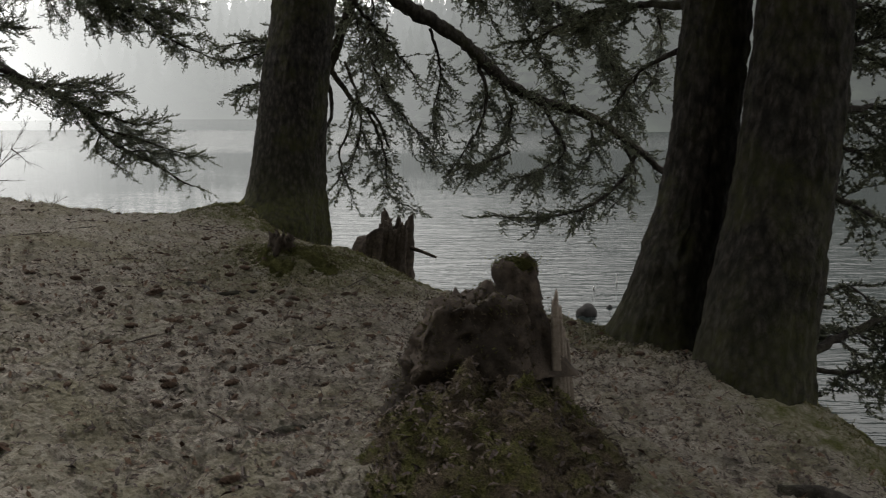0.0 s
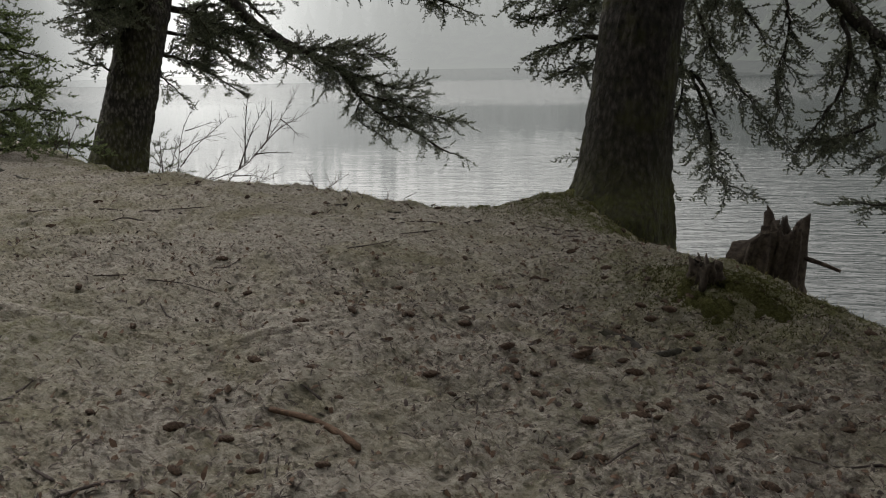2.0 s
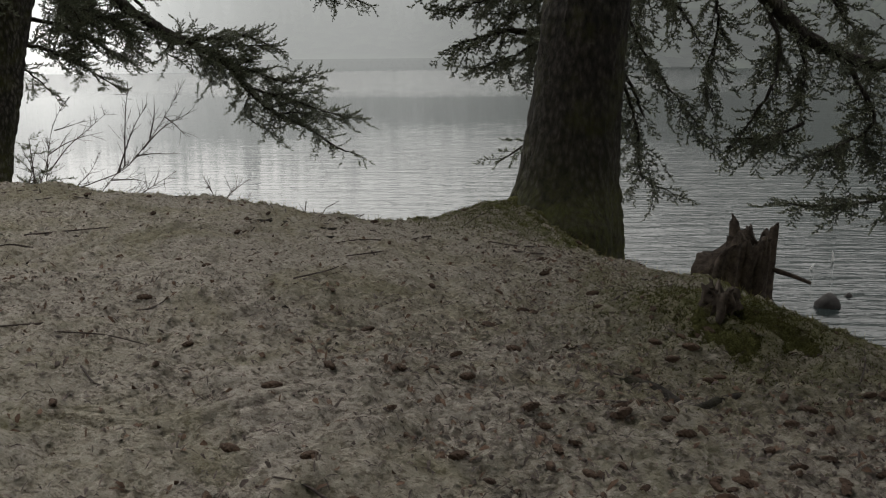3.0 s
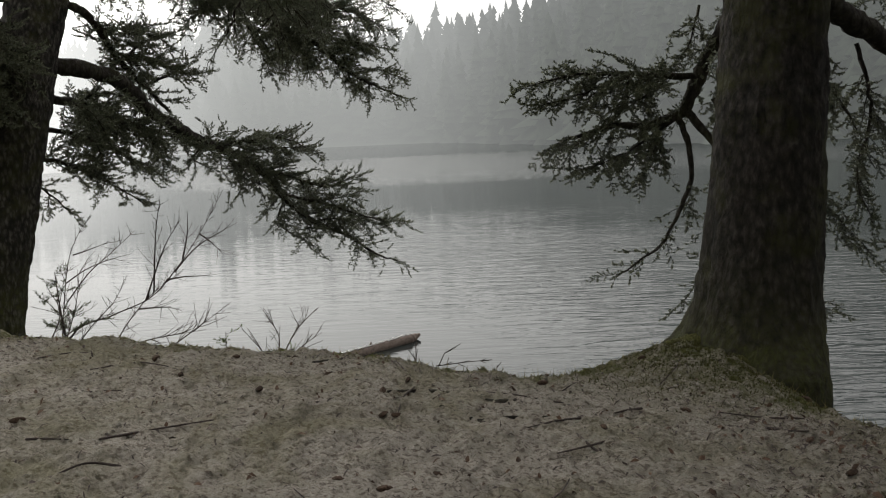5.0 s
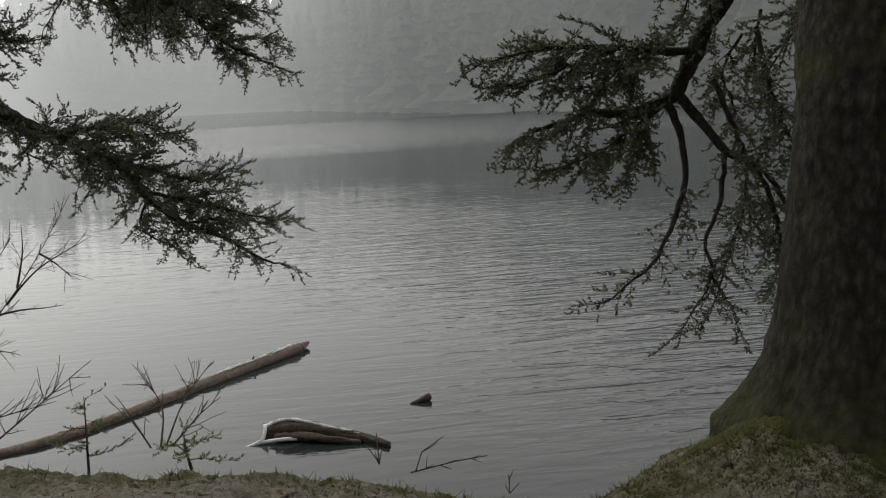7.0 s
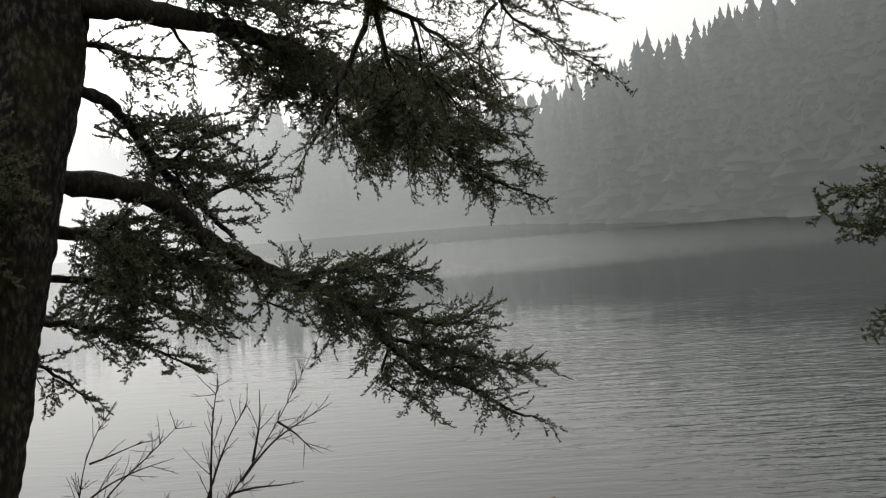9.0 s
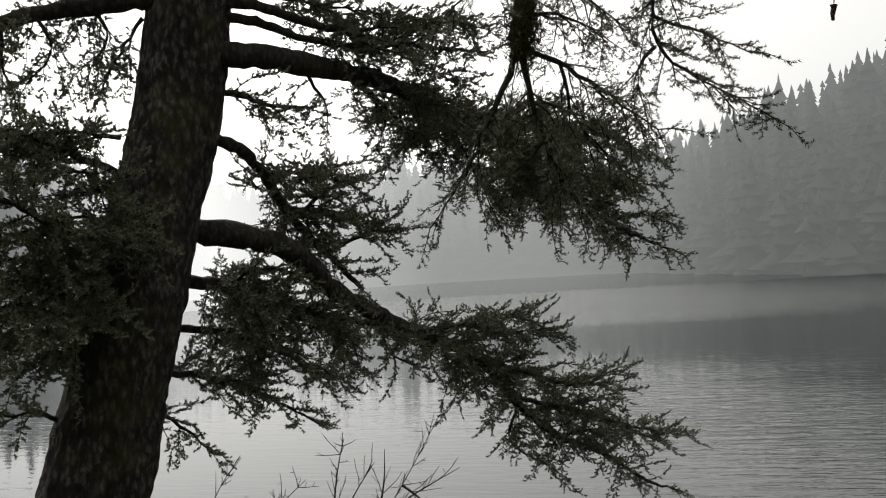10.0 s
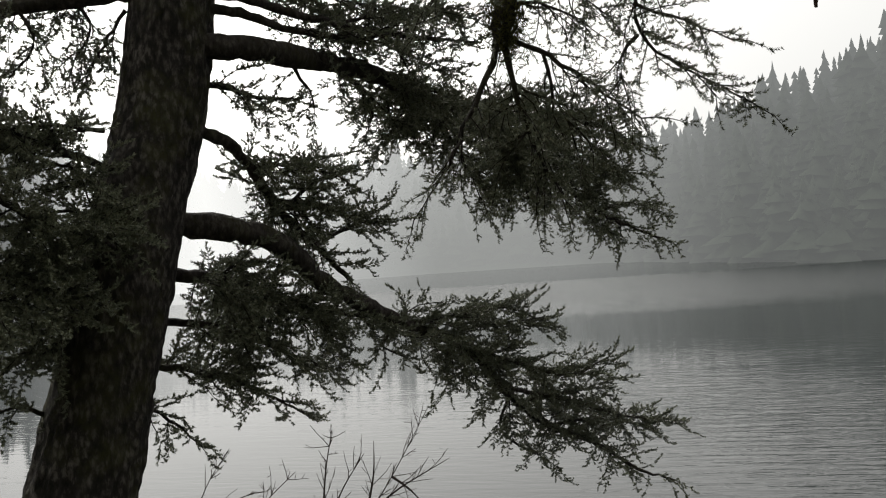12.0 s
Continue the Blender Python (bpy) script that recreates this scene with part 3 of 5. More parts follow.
bough(edge_tree, [(-1.28, 11.31, 0.53), (-1.17, 11.25, 0.31), (-1.14, 11.23, 0.21)], 0.010, 0.004, 0.15, 0.3, 0.5, 1.0)
bough(edge_tree, [(-1.11, 10.02, 3.20), (-0.61, 10.64, 2.63), (0.11, 10.97, 2.21), (0.42, 11.03, 1.95), (0.80, 11.08, 1.61), (1.22, 11.15, 1.41), (1.78, 11.12, 1.24), (2.26, 11.07, 0.93), (2.70, 11.11, 0.58), (3.22, 11.15, 0.15)], 0.11, 0.03, 0.7, 0.35, 0.6, 0.9, 0.11)
bough(edge_tree, [(0.35, 11.04, 2.01), (0.52, 10.97, 1.54), (0.45, 10.90, 1.14), (0.25, 10.85, 0.80), (0.11, 10.81, 0.60)], 0.03, 0.006, 0.6, 0.2, 0.9, 1.3)
bough(edge_tree, [(1.19, 11.15, 1.41), (1.39, 11.09, 1.07), (1.50, 11.05, 0.79), (1.22, 11.01, 0.59), (0.80, 10.89, 0.46)], 0.03, 0.006, 0.6, 0.2, 0.9, 1.2)
bough(edge_tree, [(2.40, 11.05, 0.83), (2.19, 10.99, 0.45), (1.76, 10.84, 0.15), (1.21, 10.82, 0.02), (0.55, 10.72, 0.05)], 0.03, 0.006, 0.55, 0.15, 0.95, 0.8)
bough(edge_tree, [(-0.89, 10.25, 3.36), (-0.03, 11.02, 3.12), (1.04, 11.68, 2.81), (2.02, 11.90, 2.27), (2.55, 11.81, 1.12)], 0.06, 0.008, 0.75, 0.3, 0.85, 1.2)
bough(edge_tree, [(-1.11, 9.96, 2.84), (-0.93, 10.50, 2.42), (-0.56, 10.74, 2.00), (-0.29, 10.77, 1.61)], 0.04, 0.008, 0.6, 0.25, 0.9, 1.2)

bough(edge_tree, [(-1.00, 11.28, 2.23), (-0.73, 11.37, 1.55), (-0.31, 11.38, 0.99), (0.04, 11.31, 0.57)], 0.02, 0.005, 0.5, 0.15, 0.85, 1.2, 0.075)
bough(edge_tree, [(-1.23, 11.43, 1.90), (-1.02, 11.33, 1.27), (-1.13, 11.34, 0.71), (-1.31, 11.27, 0.28)], 0.02, 0.005, 0.5, 0.15, 0.85, 1.2, 0.075)
bough(edge_tree, [(-0.95, 11.34, 1.34), (-0.74, 11.35, 0.78), (-0.67, 11.26, 0.25), (-0.35, 11.23, 0.06)], 0.02, 0.005, 0.5, 0.15, 0.85, 1.2, 0.075)
bough(edge_tree, [(-0.16, 11.09, 2.28), (-0.03, 11.10, 1.75), (-0.13, 11.11, 1.20), (-0.03, 11.06, 0.86)], 0.02, 0.005, 0.5, 0.15, 0.85, 1.2, 0.075)
bough(edge_tree, [(0.66, 11.10, 1.75), (0.84, 11.13, 1.27), (0.67, 11.06, 0.86), (0.46, 11.01, 0.59)], 0.02, 0.005, 0.5, 0.15, 0.85, 1.2, 0.075)
bough(edge_tree, [(1.04, 11.60, 2.32), (1.26, 11.63, 1.91), (1.55, 11.56, 1.48), (1.62, 11.50, 1.05)], 0.02, 0.005, 0.5, 0.15, 0.85, 1.2, 0.075)
bough(edge_tree, [(1.86, 11.83, 2.48), (2.15, 11.74, 1.91), (2.36, 11.65, 1.41), (2.47, 11.58, 0.98)], 0.02, 0.005, 0.5, 0.15, 0.85, 1.2, 0.075)
bough(edge_tree, [(2.65, 11.89, 2.84), (2.80, 11.80, 2.27), (2.73, 11.71, 1.77), (2.51, 11.65, 1.41)], 0.02, 0.005, 0.5, 0.15, 0.85, 1.2, 0.075)
bough(edge_tree, [(2.19, 11.07, 0.93), (2.36, 11.00, 0.52), (2.12, 10.95, 0.18)], 0.02, 0.005, 0.5, 0.15, 0.85, 1.2, 0.075)
bough(edge_tree, [(1.47, 11.68, 2.81), (1.25, 11.61, 2.39), (1.00, 11.57, 2.11)], 0.02, 0.005, 0.5, 0.15, 0.85, 1.2, 0.075)
bough(edge_tree, [(-0.84, 10.38, 2.90), (-0.82, 10.81, 2.45), (-0.98, 11.04, 2.01)], 0.02, 0.005, 0.5, 0.15, 0.85, 1.2, 0.075)
bough(edge_tree, [(0.11, 11.21, 3.02), (0.46, 11.35, 2.64), (0.67, 11.28, 2.23)], 0.02, 0.005, 0.5, 0.15, 0.85, 1.2, 0.075)
bough(edge_tree, [(1.84, 11.11, 1.20), (1.78, 11.04, 0.72), (1.57, 10.98, 0.38)], 0.02, 0.005, 0.5, 0.15, 0.85, 1.2, 0.075)
bough(edge_tree, [(0.80, 10.95, 0.80), (0.45, 10.92, 0.66), (0.11, 10.92, 0.66)], 0.02, 0.005, 0.5, 0.15, 0.85, 1.2, 0.075)
bough(edge_tree, [(-1.90, 11.50, 2.13), (-2.19, 11.53, 2.05), (-2.53, 11.56, 1.94), (-2.78, 11.59, 1.91)], 0.014, 0.004, 0.40, 0.1, 0.95, 0.9, 0.045)
bough(edge_tree, [(-1.62, 11.55, 2.06), (-1.89, 11.56, 1.91), (-2.18, 11.60, 1.88)], 0.014, 0.004, 0.40, 0.1, 0.95, 0.9, 0.045)
bough(edge_tree, [(-1.49, 11.58, 1.76), (-1.84, 11.58, 1.53), (-2.18, 11.50, 1.38), (-2.39, 11.53, 1.33)], 0.014, 0.004, 0.40, 0.1, 0.95, 0.9, 0.045)
bough(edge_tree, [(-0.90, 11.67, 2.21), (-1.05, 11.65, 1.96), (-0.99, 11.58, 1.65)], 0.014, 0.004, 0.40, 0.1, 0.95, 0.9, 0.045)
bough(edge_tree, [(-0.71, 11.78, 2.38), (-0.78, 11.73, 2.03), (-0.72, 11.66, 1.73)], 0.014, 0.004, 0.40, 0.1, 0.95, 0.9, 0.045)
bough(edge_tree, [(-1.62, 11.58, 1.71), (-1.72, 11.56, 1.48), (-1.82, 11.54, 1.29)], 0.014, 0.004, 0.40, 0.1, 0.95, 0.9, 0.045)
bough(edge_tree, [(-1.32, 11.52, 2.70), (-1.40, 11.48, 2.42), (-1.47, 11.47, 2.30)], 0.014, 0.004, 0.40, 0.1, 0.95, 0.9, 0.045)

# the leaning tree on the point, whose limbs sweep down to the lake
lean_tree = spruce((-8, 12), "leaning spruce with long bare-based limbs sweeping over the water")
# Lichen, plus the brighter light on this trunk put into its bark colour.
trunk(lean_tree, [(-8.22, 11.9, -0.55), (-8.12, 12.0, 0.3), (-7.98, 12.14, 1.0), (-7.72, 12.48, 2.57), (-7.53, 12.8, 4.0), (-7.2, 13.2, 9), (-7.0, 13.4, 13)], [0.40, 0.36, 0.33, 0.30, 0.28, 0.2, 0.1], 5, 0.12, 1.0, mossy=0.5, foot=0.25, lichen_light=1.0)
bough(lean_tree, [(-7.69, 12.53, 2.60), (-7.27, 12.90, 2.52), (-7.06, 13.26, 2.40), (-6.94, 13.81, 2.07), (-6.61, 14.51, 1.73), (-6.14, 15.15, 1.37), (-5.85, 15.44, 0.91), (-5.50, 15.74, 0.53), (-5.11, 16.04, 0.29), (-4.72, 16.35, -0.05), (-4.40, 16.54, -0.20)], 0.095, 0.010, 0.75, 0.33, 0.8, 0.5)
bough(lean_tree, [(-6.14, 15.15, 1.37), (-5.73, 15.46, 1.19), (-5.31, 15.78, 1.01), (-4.94, 15.97, 1.14)], 0.03, 0.006, 0.55, 0.15, 0.9, 0.2, 0.07)
bough(lean_tree, [(-6.55, 14.63, 1.67), (-6.19, 15.03, 1.69), (-5.84, 15.42, 1.71), (-5.43, 15.74, 1.50)], 0.025, 0.006, 0.5, 0.2, 0.9, 0.1, 0.07)
bough(lean_tree, [(-5.90, 15.43, 0.96), (-5.43, 15.75, 0.81), (-4.93, 16.08, 0.58), (-4.36, 16.54, 0.39)], 0.025, 0.006, 0.5, 0.15, 0.9, 0.3, 0.07)
bough(lean_tree, [(-7.56, 12.60, 3.22), (-7.37, 12.86, 3.18), (-7.28, 13.19, 3.05), (-7.19, 13.53, 2.69), (-7.03, 13.88, 2.38), (-6.89, 14.23, 2.09)], 0.05, 0.02, 0.7, 0.3, 0.75, 0.3)
bough(lean_tree, [(-7.15, 13.54, 2.65), (-7.00, 13.88, 2.87), (-6.87, 14.22, 2.97)], 0.02, 0.006, 0.5, 0.2, 0.9, 0.2)
bough(lean_tree, [(-7.03, 13.88, 2.38), (-6.80, 14.35, 2.55), (-6.67, 14.59, 2.49)], 0.02, 0.006, 0.5, 0.2, 0.9, 0.2)
bough(lean_tree, [(-7.53, 12.70, 3.76), (-7.10, 12.91, 3.74), (-6.88, 13.28, 3.73), (-6.59, 13.97, 3.72), (-6.26, 14.87, 3.60), (-5.88, 15.48, 3.44), (-5.46, 16.11, 3.02), (-4.97, 16.65, 2.55), (-4.24, 17.15, 2.18)], 0.095, 0.010, 0.95, 0.3, 0.85, 0.7, 0.09)
bough(lean_tree, [(-5.88, 15.48, 3.44), (-5.41, 16.01, 3.51), (-4.90, 16.44, 3.40), (-4.41, 16.88, 3.16)], 0.03, 0.006, 0.7, 0.1, 0.95, 0.6, 0.07)
bough(lean_tree, [(-6.75, 13.41, 3.72), (-6.56, 13.98, 3.54), (-6.44, 14.32, 3.35)], 0.02, 0.006, 0.4, 0.2, 0.8, 1.2)
bough(lean_tree, [(-7.47, 12.71, 4.09), (-7.15, 12.89, 4.10), (-6.97, 13.14, 4.06), (-6.61, 13.54, 3.98), (-6.23, 14.05, 3.95), (-5.78, 14.57, 3.97)], 0.045, 0.008, 0.5, 0.4, 0.6, 0.3)
bough(lean_tree, [(-7.44, 12.72, 4.05), (-7.12, 13.00, 3.99), (-6.86, 13.28, 3.91), (-6.47, 13.78, 3.91), (-6.26, 14.24, 4.14)], 0.04, 0.008, 0.5, 0.4, 0.7, 0.2)
bough(lean_tree, [(-7.55, 12.70, 3.53), (-7.31, 12.97, 3.51), (-7.17, 13.31, 3.47), (-7.04, 13.65, 3.50)], 0.03, 0.006, 0.45, 0.25, 0.8, 0.8)
bough(lean_tree, [(-7.43, 12.72, 4.13), (-7.74, 12.59, 4.12), (-8.04, 12.47, 4.08), (-8.34, 12.30, 4.02), (-8.56, 12.14, 3.92), (-8.95, 11.95, 3.67)], 0.08, 0.03, 0.55, 0.3, 0.6, 1.0)
bough(lean_tree, [(-7.83, 12.46, 2.27), (-7.41, 12.97, 2.18), (-7.24, 13.43, 2.03), (-6.98, 13.91, 1.87), (-6.68, 14.40, 1.74)], 0.05, 0.015, 0.75, 0.2, 0.9, 1.0, 0.07)
bough(lean_tree, [(-7.89, 12.45, 1.95), (-7.50, 12.85, 1.89), (-7.31, 13.32, 1.71), (-7.02, 13.91, 1.41)], 0.03, 0.006, 0.65, 0.25, 0.9, 0.7, 0.08)
bough(lean_tree, [(-7.91, 12.39, 1.70), (-7.64, 12.83, 1.59), (-7.45, 13.39, 1.38), (-7.18, 13.88, 1.04)], 0.03, 0.006, 0.5, 0.2, 0.9, 0.5)
bough(lean_tree, [(-7.94, 12.34, 1.49), (-7.76, 12.70, 1.31), (-7.65, 12.94, 1.07)], 0.022, 0.006, 0.45, 0.2, 0.9, 0.5)
bough(lean_tree, [(-7.79, 12.36, 2.53), (-7.76, 11.75, 2.55), (-7.83, 11.42, 2.68), (-7.94, 11.08, 2.82)], 0.03, 0.008, 0.6, 0.15, 0.95, 0.8, 0.07)
bough(lean_tree, [(-7.79, 12.26, 2.21), (-7.79, 11.75, 2.20), (-7.92, 11.40, 2.17), (-8.13, 11.15, 2.08)], 0.03, 0.008, 0.6, 0.15, 0.95, 0.9, 0.07)
bough(lean_tree, [(-7.76, 12.36, 2.92), (-7.85, 11.92, 3.03), (-7.99, 11.57, 3.14), (-8.14, 11.33, 3.16)], 0.03, 0.008, 0.5, 0.15, 0.95, 0.5, 0.07)
bough(lean_tree, [(-8.13, 12.19, 1.38), (-8.19, 11.87, 1.52), (-8.21, 11.66, 1.54)], 0.02, 0.006, 0.35, 0.1, 0.95, 0.4)
bough(lean_tree, [(-8.04, 12.47, 4.09), (-7.96, 12.49, 3.86), (-8.09, 12.47, 3.63)], 0.016, 0.004, 0.35, 0.1, 0.92, 1.2, 0.065)
bough(lean_tree, [(-8.34, 12.30, 4.02), (-8.25, 12.32, 3.77), (-8.42, 12.28, 3.56)], 0.016, 0.004, 0.35, 0.1, 0.92, 1.2, 0.065)
bough(lean_tree, [(-8.48, 12.16, 3.95), (-8.49, 12.16, 3.69), (-8.43, 12.18, 3.47)], 0.016, 0.004, 0.35, 0.1, 0.92, 1.2, 0.065)
bough(lean_tree, [(-7.72, 12.55, 3.98), (-7.88, 12.52, 3.76), (-8.00, 12.49, 3.55)], 0.016, 0.004, 0.30, 0.1, 0.92, 1.2, 0.065)
bough(lean_tree, [(-6.61, 13.54, 3.98), (-6.26, 14.24, 4.21), (-5.80, 14.77, 4.21)], 0.016, 0.004, 0.55, 0.1, 0.92, 0.5, 0.065)
bough(lean_tree, [(-7.03, 13.13, 4.20), (-6.74, 13.71, 4.23), (-6.25, 14.24, 4.23)], 0.016, 0.004, 0.50, 0.1, 0.92, 0.4, 0.065)
bough(lean_tree, [(-6.50, 13.88, 3.94), (-6.31, 14.34, 3.89), (-6.02, 14.72, 3.74)], 0.016, 0.004, 0.50, 0.1, 0.92, 0.6, 0.065)
bough(lean_tree, [(-6.26, 14.87, 3.60), (-6.12, 15.22, 3.17), (-6.03, 15.46, 2.87), (-5.94, 15.59, 2.60)], 0.016, 0.004, 0.60, 0.1, 0.92, 0.9, 0.065)
bough(lean_tree, [(-5.88, 15.48, 3.44), (-5.65, 15.86, 3.02), (-5.43, 16.12, 2.61)], 0.016, 0.004, 0.65, 0.1, 0.92, 0.9, 0.065)
bough(lean_tree, [(-5.45, 16.11, 3.08), (-5.04, 16.42, 3.01), (-4.43, 16.88, 2.90)], 0.016, 0.004, 0.60, 0.1, 0.92, 0.7, 0.065)
bough(lean_tree, [(-4.97, 16.65, 2.55), (-4.68, 16.82, 2.62), (-4.32, 17.12, 2.51)], 0.016, 0.004, 0.40, 0.1, 0.92, 0.6, 0.065)
bough(lean_tree, [(-6.04, 15.24, 3.47), (-5.61, 15.76, 3.28), (-5.13, 16.29, 3.18)], 0.016, 0.004, 0.60, 0.1, 0.92, 0.7, 0.065)
bough(lean_tree, [(-6.92, 13.37, 3.69), (-6.88, 13.59, 3.52), (-6.89, 13.69, 3.38)], 0.016, 0.004, 0.30, 0.1, 0.92, 1.2, 0.065)
bough(lean_tree, [(-6.68, 13.94, 3.68), (-6.58, 14.18, 3.44), (-6.67, 14.26, 3.23)], 0.016, 0.004, 0.35, 0.1, 0.92, 1.2, 0.065)
bough(lean_tree, [(-6.89, 13.93, 1.93), (-7.03, 14.00, 1.66), (-6.91, 14.14, 1.42)], 0.016, 0.004, 0.40, 0.1, 0.92, 0.9, 0.065)
bough(lean_tree, [(-7.41, 12.97, 2.16), (-7.37, 13.19, 1.93), (-7.34, 13.41, 1.74)], 0.016, 0.004, 0.55, 0.1, 0.92, 0.9, 0.065)
bough(lean_tree, [(-6.62, 14.51, 1.68), (-6.72, 14.49, 1.50), (-6.57, 14.63, 1.38)], 0.016, 0.004, 0.30, 0.1, 0.92, 0.8, 0.065)
bough(lean_tree, [(-7.25, 13.30, 2.98), (-7.08, 13.65, 2.99), (-6.85, 14.02, 2.91)], 0.016, 0.004, 0.50, 0.1, 0.92, 0.3, 0.065)
bough(lean_tree, [(-7.23, 13.52, 2.74), (-7.01, 13.88, 2.69), (-6.75, 14.36, 2.54)], 0.016, 0.004, 0.55, 0.1, 0.92, 0.3, 0.065)
bough(lean_tree, [(-5.86, 15.44, 0.88), (-5.93, 15.43, 0.58), (-5.66, 15.60, 0.32), (-5.51, 15.64, 0.21)], 0.016, 0.004, 0.35, 0.1, 0.92, 0.6, 0.065)
bough(lean_tree, [(-5.50, 15.74, 0.55), (-5.15, 16.03, 0.54), (-4.68, 16.35, 0.41)], 0.016, 0.004, 0.50, 0.1, 0.92, 0.3, 0.065)
bough(lean_tree, [(-6.32, 14.90, 1.53), (-5.97, 15.19, 1.58), (-5.51, 15.61, 1.57)], 0.016, 0.004, 0.50, 0.1, 0.92, 0.2, 0.065)
bough(lean_tree, [(-5.78, 15.56, 0.81), (-5.28, 15.89, 0.84), (-4.91, 16.18, 0.89)], 0.016, 0.004, 0.45, 0.1, 0.92, 0.2, 0.065)
bough(lean_tree, [(-7.85, 12.14, 2.42), (-7.93, 11.81, 2.40), (-8.03, 11.48, 2.42)], 0.016, 0.004, 0.55, 0.1, 0.92, 0.8, 0.065)
bough(lean_tree, [(-7.78, 12.25, 2.74), (-7.73, 11.95, 2.89), (-7.82, 11.72, 2.95)], 0.016, 0.004, 0.50, 0.1, 0.92, 0.6, 0.065)
bough(lean_tree, [(-7.81, 12.26, 2.00), (-7.93, 11.82, 2.01), (-8.14, 11.56, 2.01)], 0.016, 0.004, 0.50, 0.1, 0.92, 1.0, 0.065)
bough(lean_tree, [(-7.75, 12.25, 3.16), (-7.81, 11.82, 3.15), (-7.89, 11.50, 3.09), (-8.02, 11.26, 3.04)], 0.016, 0.004, 0.50, 0.1, 0.95, 0.7, 0.055)
bough(lean_tree, [(-7.76, 12.26, 2.59), (-7.75, 11.85, 2.65), (-7.85, 11.62, 2.59), (-7.95, 11.39, 2.54)], 0.016, 0.004, 0.50, 0.1, 0.95, 0.7, 0.055)
bough(lean_tree, [(-7.82, 12.25, 2.31), (-7.84, 11.83, 2.30), (-7.93, 11.50, 2.25), (-8.07, 11.26, 2.31)], 0.016, 0.004, 0.50, 0.1, 0.95, 0.7, 0.055)
bough(lean_tree, [(-7.68, 12.18, 2.41), (-7.60, 11.89, 2.51), (-7.39, 11.73, 2.56)], 0.016, 0.004, 0.50, 0.1, 0.95, 0.7, 0.055)
bough(lean_tree, [(-7.95, 12.23, 1.90), (-8.03, 11.90, 1.87), (-8.08, 11.58, 1.98)], 0.016, 0.004, 0.50, 0.1, 0.95, 0.7, 0.055)
# the dark bough that hangs in front
bough(lean_tree, [(-7.3, 13.0, 6.4), (-6.4, 12.4, 6.3), *[(-4.96, 11.77, 4.75), (-5.03, 11.61, 3.85), (-5.08, 11.56, 3.49), (-5.13, 11.55, 3.23)]], 0.075, 0.05, 0.5, 0.5, 0.9, 1.5, 0.08, fine=True)
bough(lean_tree, [(-5.13, 11.55, 3.26), (-5.27, 11.52, 2.96), (-5.40, 11.55, 2.73), (-5.58, 11.56, 2.48)], 0.018, 0.003, 0.35, 0.15, 0.75, 1.2, 0.08, fine=True)
bough(lean_tree, [(-5.12, 11.55, 3.26), (-5.08, 11.57, 3.00), (-5.03, 11.69, 2.76), (-4.90, 11.83, 2.47)], 0.018, 0.003, 0.45, 0.15, 0.95, 1.2, 0.045, fine=True)
bough(lean_tree, [(-5.10, 11.56, 3.26), (-4.91, 11.61, 3.15), (-4.71, 11.66, 3.00), (-4.50, 11.71, 2.83)], 0.015, 0.003, 0.4, 0.15, 0.9, 1.2, 0.05, fine=True)
bough(lean_tree, [(-4.87, 11.69, 4.50), (-4.59, 11.67, 3.91), (-4.49, 11.60, 3.52), (-4.49, 11.61, 3.23), (-4.29, 11.66, 3.05), (-4.02, 11.73, 2.88)], 0.02, 0.003, 0.42, 0.4, 0.95, 1.2, 0.05, fine=True)
bough(lean_tree, [(-4.50, 11.60, 3.36), (-4.33, 11.64, 3.28), (-4.14, 11.64, 3.19)], 0.01, 0.003, 0.25, 0.2, 0.95, 1.0, 0.05, fine=True)

tuft = np.array((-5.10, 11.56, 3.35)) + RNG.normal(size=(2600, 3)) * np.array([0.045, 0.045, 0.10])
tagged(blades("hanging_moss", lean_tree, tuft, MOSS, 0.05, 1.2, 0.003), "dark hanging moss round a knot", kind="stuff")
bough(lean_tree, [(-5.11, 11.55, 3.41), (-4.95, 11.59, 3.42), (-4.76, 11.64, 3.33)], 0.012, 0.003, 0.3, 0.1, 0.9, 1.2, 0.045, fine=True)
bough(lean_tree, [(-5.10, 11.55, 3.54), (-5.31, 11.50, 3.56), (-5.47, 11.46, 3.43)], 0.012, 0.003, 0.3, 0.1, 0.7, 1.2, 0.08, fine=True)
bough(lean_tree, [(-5.05, 11.56, 3.62), (-4.83, 11.62, 3.52), (-4.66, 11.66, 3.37)], 0.012, 0.003, 0.35, 0.1, 0.9, 1.2, 0.045, fine=True)
bough(lean_tree, [(-4.49, 11.61, 3.21), (-4.57, 11.59, 3.10), (-4.56, 11.59, 2.94)], 0.01, 0.003, 0.3, 0.1, 0.9, 1.2, 0.045, fine=True)
bough(lean_tree, [(-4.94, 11.60, 3.18), (-4.89, 11.72, 2.91), (-4.72, 11.87, 2.72)], 0.01, 0.003, 0.35, 0.1, 0.9, 1.2, 0.045, fine=True)

